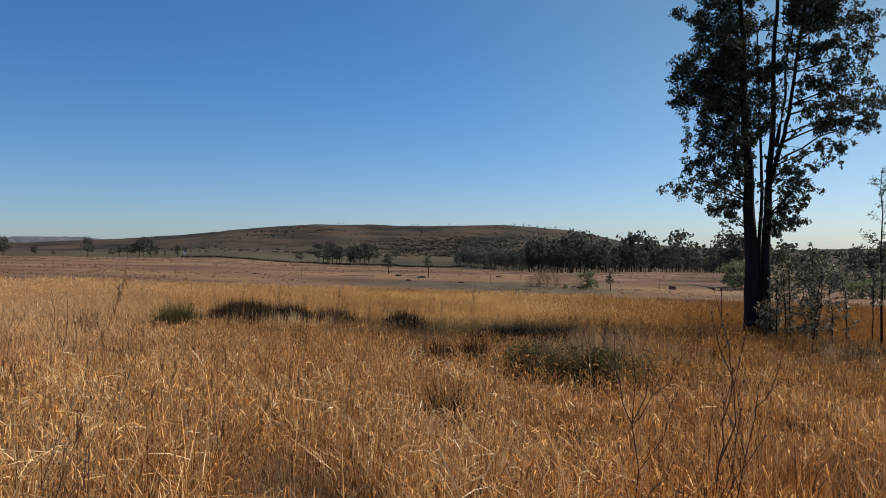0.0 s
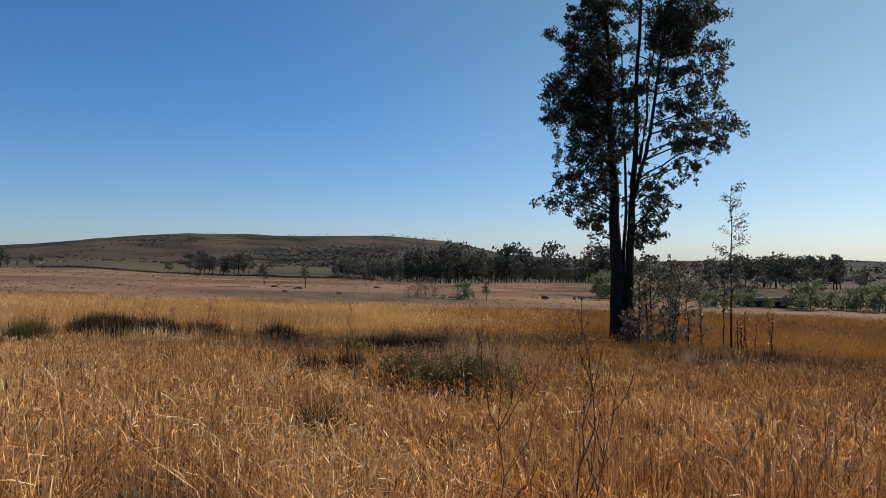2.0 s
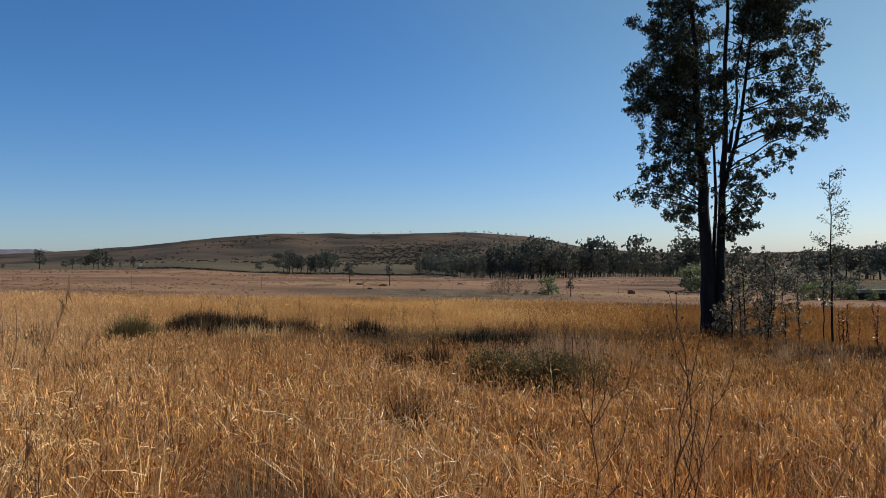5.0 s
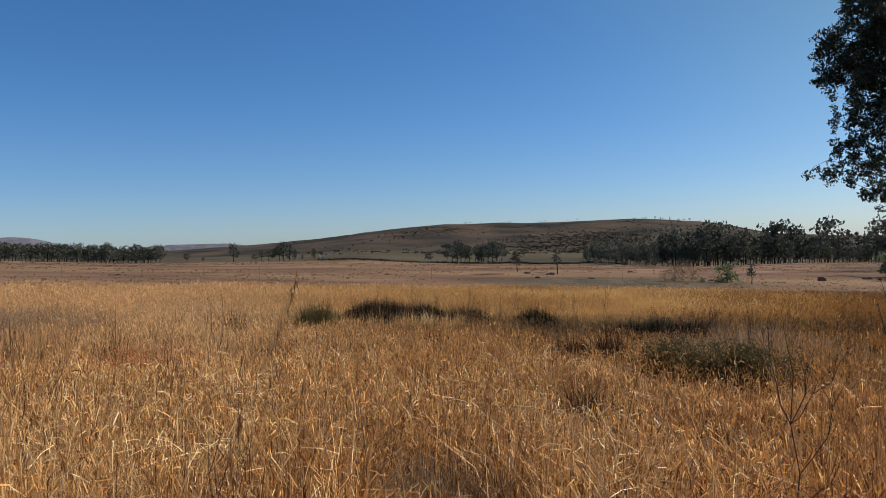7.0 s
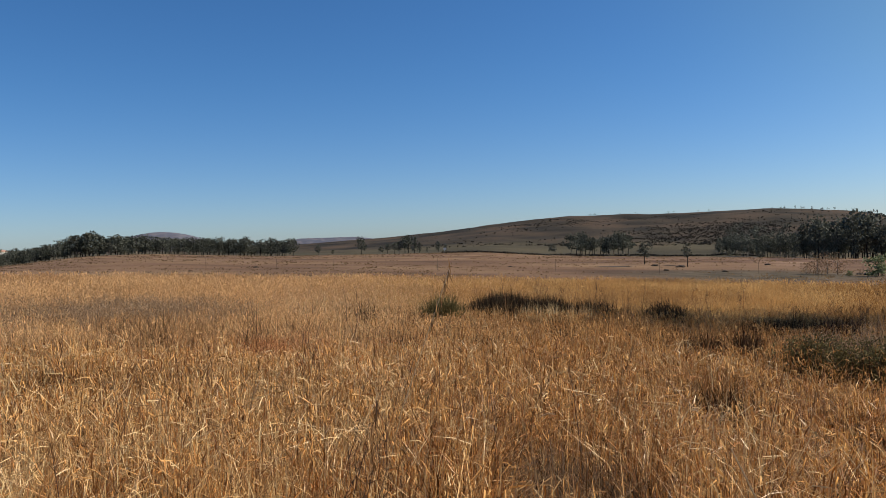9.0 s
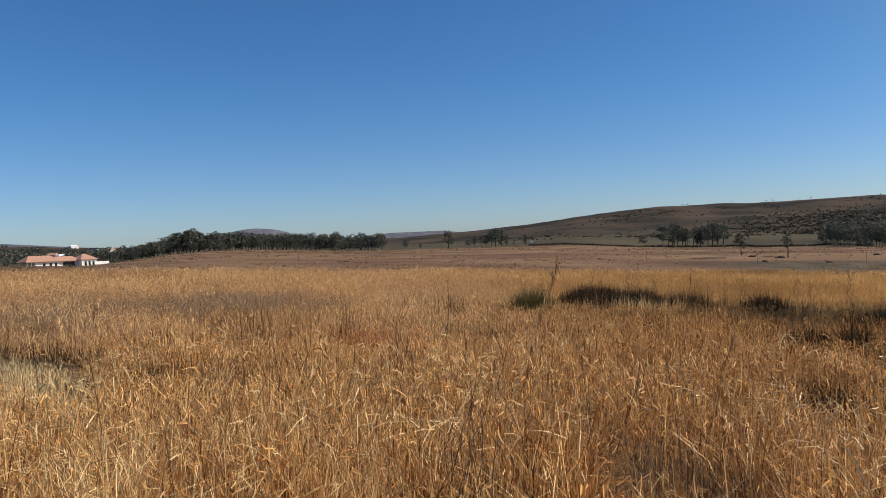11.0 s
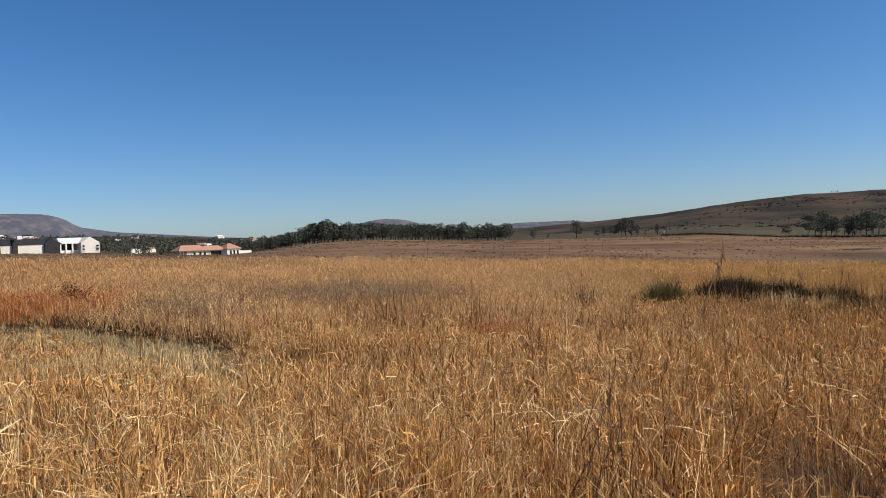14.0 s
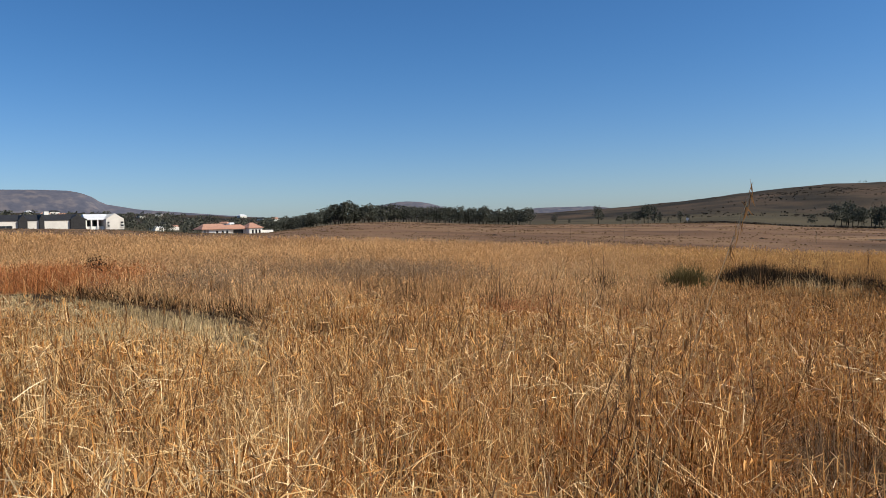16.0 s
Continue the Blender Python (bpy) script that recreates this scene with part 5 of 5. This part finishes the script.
def window(thing, x0, x1, y, z0, z1):
    w = house_part("window", OPENING, thing, lambda bm: box(bm, x0, x1, y - 0.05, y + 0.08, z0, z1))
    house_part("sill", WHITEWALL, w, lambda bm: box(bm, x0 - 0.1, x1 + 0.1, y - 0.15, y + 0.05, z0 - 0.12, z0 - 0.004))


def place_house(thing, az, r, turn, lift=0.0):
    thing.location = spot(az, r) + Vector((0, 0, lift))
    thing.rotation_euler = (0, 0, radians(-az + turn))


# local x runs to the right as seen from the standpoint, y away
white_house = tagged(new("white_house"), "white plastered house with terracotta tiled roofs", "house")
house_part("wall", WHITEWALL, white_house, lambda bm: box(bm, -11, -3.2, -4, 4, -0.6, 2.8))
house_part("wall", WHITEWALL, white_house, lambda bm: box(bm, -3.2, 4.2, -1, 4, -0.6, 2.7))
house_part("wall", WHITEWALL, white_house, lambda bm: box(bm, 4.2, 9.5, -5, 4, -0.6, 2.9))
house_part("garden_wall", WHITEWALL, white_house, lambda bm: box(bm, 9.5, 14.5, -4, 3, -0.6, 1.9))
house_part("roof", TERRACOTTA, white_house, lambda bm: hip_roof(bm, -14, -2.5, -4.6, 4.6, 2.8, 4.8))
house_part("roof", TERRACOTTA, white_house, lambda bm: hip_roof(bm, -4, 5, -1.8, 4.4, 2.7, 4.3))
house_part("roof", TERRACOTTA, white_house, lambda bm: hip_roof(bm, 4, 9.8, -5.2, 4.2, 2.9, 4.9))
for x in (-13.4, -12.2):
    house_part("column", GREYWALL, white_house, lambda bm: box(bm, x - 0.15, x + 0.15, -4.1, -3.8, -0.6, 2.75))
for x in (-8.5, -6.3, -4.6):
    window(white_house, x, x + 0.8, -4.05, 0.6, 2.1)
for x in (5.2, 6.6, 8.0):
    window(white_house, x, x + 0.7, -5.05, 0.5, 2.2)
# dark panel on the wall paints the shade of the porch
house_part("porch_opening", OPENING, white_house, lambda bm: box(bm, -0.6, 3.4, -1.08, -0.9, 0, 2.3))
white_house.scale = (0.87, 0.87, 0.87)
place_house(white_house, -52.3, 262, 22, 0.1)

grey = tagged(new("grey_house"), "long unfinished grey plastered house with charcoal roofs", "house")
for x0, x1 in ((-24, -7.7), (-5.9, -3.5), (-2.5, 3.0)):
    house_part("wall", GREYWALL, grey, lambda bm: box(bm, x0, x1, -3, 5, -0.6, 2.5))
house_part("roof", DARKROOF, grey, lambda bm: hip_roof(bm, -24, 6.5, -2.9, 5.4, 2.5, 4.1, 0.2))
for x0, x1, h in ((-7.7, -5.9, 3.9), (-3.5, -2.5, 3.9), (3.0, 6.2, 3.9)):
    house_part("dark_gable", DARKROOF, grey, lambda bm: gable(bm, x0 - 0.004, x1 + 0.004, -3.6, 3, 2.6, h), "dark gabled projection")
# dark box stands in for the shade inside the carport
house_part("carport_wall", OPENING, grey, lambda bm: box(bm, 6.2, 10.5, 1.0, 3, -0.6, 2.4))
for x in (6.4, 7.6, 9.0):
    house_part("column", WHITEWALL, grey, lambda bm: box(bm, x, x + 0.3, -2.8, -2.5, -0.6, 2.35))
house_part("low_wall", WHITEWALL, grey, lambda bm: box(bm, 6.5, 10.5, -2.45, -2.2, -0.6, 0.5))
house_part("gable_wing", GREYWALL, grey, lambda bm: gable(bm, 10.5, 14.6, -4.5, 4, 2.5, 4.0), "pale gabled end wing")
house_part("wing_roof", SHEET, grey, lambda bm: hip_roof(bm, 6.5, 12.4, -2.6, 4, 2.45, 4.0, 0.1))
house_part("chimney", WHITEWALL, grey, lambda bm: box(bm, -1.4, -0.4, 1, 2, 3.3, 4.9))
for x, z0, z1 in ((-22.5, 0.9, 2.0), (-13.6, 1.2, 1.8), (-12.8, 1.2, 1.8), (-11.3, 0.2, 1.1), (-10.0, 0.2, 1.1)):
    window(grey, x, x + (0.5 if z1 == 1.8 else 1.2), -3.05, z0, z1)
for z in (0.3, 1.2):
    window(grey, 10.8, 11.2, -4.55, z, z + 0.5)
    window(grey, 13.8, 14.4, -4.55, z, z + 0.5)
grey.scale = (1.0, 1.0, 0.84)
place_house(grey, -64.15, 196, 14, 0.1)

# far small houses among the trees of the town
trng = random.Random(77)
for i in range(20):
    az, r = trng.uniform(-66, -49), trng.uniform(520, 900)
    h = new("far_house")
    w = trng.uniform(2.5, 5)
    house_part("wall", GREYWALL, h, lambda bm: box(bm, -w, w, -3, 3, -1, 2.4))
    house_part("roof", (SHEET, DARKROOF, TERRACOTTA)[i % 3], h, lambda bm: hip_roof(bm, -w, w, -3, 3, 2.4, 3.9))
    place_house(h, az, r, trng.uniform(-40, 40))
    tagged(h, ("pale walled far house with a white sheet roof", "pale walled far house with a dark roof", "pale walled far house with a tiled roof")[i % 3],
           "house", "houses of the far town")

# ---- scrub on the hill ----
srng = np.random.default_rng(9)
n = 46000
saz = srng.uniform(-22, 46, n)
srr = 540 + 380 * srng.random(n)
sx, sy = srr * np.sin(np.radians(saz)), srr * np.cos(np.radians(saz))
lush = np.exp(-((saz - 3) / 9) ** 2) * np.exp(-((srr - 690) / 130) ** 2) + 0.35 * (saz > 20)
keep = patches(sx, sy, 0.02, 51) * 0.4 + 0.3 * patches(sx, sy, 0.07, 52) + 0.4 * srng.normal(size=n) > 0.9 - 1.15 * lush
saz, srr = saz[keep], srr[keep]
cent = np.array([tuple(spot(float(a), float(r)) + Vector((0, 0, 0.5))) for a, r in zip(saz, srr)])
v, q = leaf_cards(srng, cent, np.array([[1.5, 1.5, 0.4]] * len(cent)) * srng.uniform(0.3, 1.5, (len(cent), 1)), len(cent) * 4, 1.05, 0.0, 0.8)
tagged(soup("hill_scrub", v, q, [], SCRUB), "dark low scrub scattered over the brown hill", "scrub", kind="stuff")

# ---- bare soil, sheets painted as shade, the track and odd things on the field ----
def soil(name, mat, az0, az1, r_mid, half, seed, label):
    """A thin ragged sheet of soil or shade colour lying on the field between two directions; r_mid(s) is its line."""
    bm = bmesh.new()
    cols = []
    for i in range(25):
        s = i / 24
        az, mid = az0 + (az1 - az0) * s, r_mid(s)
        w = half * (math.sin(math.pi * min(1, max(0, s * 0.96 + 0.02))) ** 0.5) * (1 + 0.5 * noise.noise((s * 6, seed, 0)))
        m = max(3, int(half / 2))
        cols.append([bm.verts.new(spot(az, mid + w * (k / m - 1)) + Vector((0, 0, 0.06))) for k in range(2 * m + 1)])
    for a, b in zip(cols, cols[1:]):
        for k in range(2 * m):
            bm.faces.new((a[k], b[k], b[k + 1], a[k + 1]))
    return tagged(part(name, bm, mat, smooth_shade=True), label, "soil", kind="structure")


# dark sheets stand in for the shadow streaks of ditches
soil("ground_ditch", SOILSHADE, -7.5, -5.0, lambda s: 113 + 2 * s, 1.8, 1, "dark sheet painted for the shade of a ditch in the field")
soil("ground_ditch", SOILSHADE, -2.8, -1.9, lambda s: 121, 1.2, 2, "dark sheet painted for the shade of a ditch in the field")
# dark sheet in place of the shadow below the clump
soil("ground_burn", SOILSHADE, -11.5, -4.5, lambda s: 398, 10, 3, "dark sheet standing in for the shade under the gum clump")
soil("ground_burn", SOILSHADE, -3, 9, lambda s: 412 - 38 * s, 9, 4, "dark bare soil along the wood's edge")


soil("ground_bank", SOILSHADE, 17.2, 20.6, lambda s: 112 + 3 * math.sin(6 * s), 0.9, 8, "dark eroded bank on the red soil")
soil("ground_bank", SOILSHADE, 16.6, 19.8, lambda s: 128 + 5 * s, 1.1, 9, "dark eroded bank on the red soil")
soil("ground_bank", SOILSHADE, 19.6, 21.8, lambda s: 101 + 2 * s, 0.8, 10, "dark eroded bank on the red soil")


def field_tufts(name, mat, seed, count, r0, r1, az0, az1, size, rise, label):
    """Grazed tufts too small and too many to tell apart, thicker where the field is rough."""
    nrng = np.random.default_rng(seed)
    r = r0 * (r1 / r0) ** nrng.random(count)
    az = nrng.uniform(az0, az1, count)
    x, y = r * np.sin(np.radians(az)), r * np.cos(np.radians(az))
    ok = patches(x, y, 0.07, seed) + 0.5 * patches(x, y, 0.3, seed + 1) + 0.6 * nrng.normal(size=count) > 0.15
    az, r = az[ok], r[ok]
    c = np.array([tuple(spot(float(a), float(d))) for a, d in zip(az, r)])
    grow = (r / r0) ** 0.75
    k = 5
    c = np.repeat(c, k, axis=0) + nrng.normal(size=(len(r) * k, 3)) * np.repeat(grow, k)[:, None] * np.array([[0.35, 0.35, 0.0]])
    n = len(c)
    g = np.repeat(grow, k)[:, None]
    ang = nrng.random(n) * math.tau
    side = np.stack([np.cos(ang), np.sin(ang), np.zeros(n)], 1) * g * size * nrng.uniform(0.5, 1.4, (n, 1))
    top = np.stack([nrng.normal(size=n) * 0.25, nrng.normal(size=n) * 0.25, np.full(n, 1.0)], 1) * g * rise * nrng.uniform(0.4, 1.3, (n, 1))
    v = np.stack([c - side - [0, 0, 0.05], c + side - [0, 0, 0.05], c + side * 0.3 + top], 1).reshape(-1, 3)
    return tagged(soup(name, v, [], np.arange(n * 3).reshape(-1, 3), mat), label, "grass", kind="stuff")


field_tufts("field_tufts", FIELDTUFT, 81, 2600, 64, 340, -76, 47, 0.12, 0.06, "short grazed brown tufts on the pale field")
field_tufts("pale_tufts", FIELDSTRAW, 83, 9000, 64, 340, -76, 47, 0.14, 0.07, "short bleached tufts on the pale field")

culvert = tagged(new("culvert"), "low pale concrete culvert wall beyond the saplings", "culvert")
house_part("slab", CONCRETE, culvert, lambda bm: box(bm, -2.4, 2.4, -0.3, 0.3, 0.75, 1.15))
house_part("base", SOILSHADE, culvert, lambda bm: box(bm, -2.3, 2.3, -0.2, 0.2, -0.3, 0.746), "dark base wall")
place_house(culvert, 32.4, 98, 4)


def mound(seed, az, r, size):
    bm = bmesh.new()
    bmesh.ops.create_icosphere(bm, subdivisions=3, radius=1.0)
    for p in bm.verts:
        k = 1 + 0.45 * noise.noise(p.co * 1.7 + Vector((seed, 0, 0))) + 0.2 * noise.noise(p.co * 5 + Vector((seed, 3, 0)))
        p.co = Vector((p.co.x * k * size, p.co.y * k * size * 0.8, p.co.z * k * size * 0.45))
    ob = part("dirt_mound", bm, SOILSHADE)
    ob.location, ob.rotation_euler = spot(az, r), (0, 0, seed)
    return tagged(ob, "low dark mound of dug soil on the pale field", "mound", "mounds on the field")


for i, (az, r, size) in enumerate(((-1.6, 114, 0.7), (1.4, 100, 0.42), (10.4, 97, 0.75), (-2.6, 102, 0.4), (9.8, 98, 0.4), (19.6, 106, 0.6), (-3.4, 118, 0.6), (4.2, 128, 0.5), (-14.0, 108, 0.35), (-33.0, 104, 0.4))):
    mound(i, az, r, size)
soil("road", TRACK, -24.5, -3, lambda s: 362 + 18 * s, 2.5, 6, "pale dirt road along the hill's foot")

bm = bmesh.new()
box(bm, -0.42, 0.42, -0.3, 0.3, 0.0, 0.36)
box(bm, -0.36, 0.2, -0.25, 0.25, 0.364, 0.5)
bmesh.ops.bevel(bm, geom=bm.edges[:], offset=0.03, segments=1, affect="EDGES")
crate = part("rusty_trough", bm, RUST)
crate.location = spot(16.9, 100)
tagged(crate, "small rusty brown trough standing in the field", "trough")
bm = bmesh.new()
box(bm, -0.08, 0.08, -0.06, 0.06, -0.2, 1.6)
box(bm, -0.7, 0.7, -0.09, 0.09, 1.6, 2.6)
sign = part("white_sign", bm, WHITEWALL)
sign.location, sign.rotation_euler = spot(-18.87, 372), (0, 0, radians(18.9))
tagged(sign, "small white board beside the dirt road", "sign")


def bent_straw(az, r, low, high, lean, width, label):
    bm = bmesh.new()
    pts = [Vector((lean * (j / 6) ** 2, 0.02 * math.sin(j), low + (high - low) * (j / 6) ** 0.9)) for j in range(7)]
    tube(bm, pts, [width * (1 - 0.5 * j / 6) for j in range(7)], 5)
    ob = part("bent_straw", bm, STEM)
    ob.location, ob.rotation_euler = spot(az, r), (0, 0, radians(-az))
    return tagged(ob, label, "grass stalk")


bent_straw(4.4, 2.8, -0.02, 0.96, -0.23, 0.006, "thick pale broken straw sticking out of the grass")
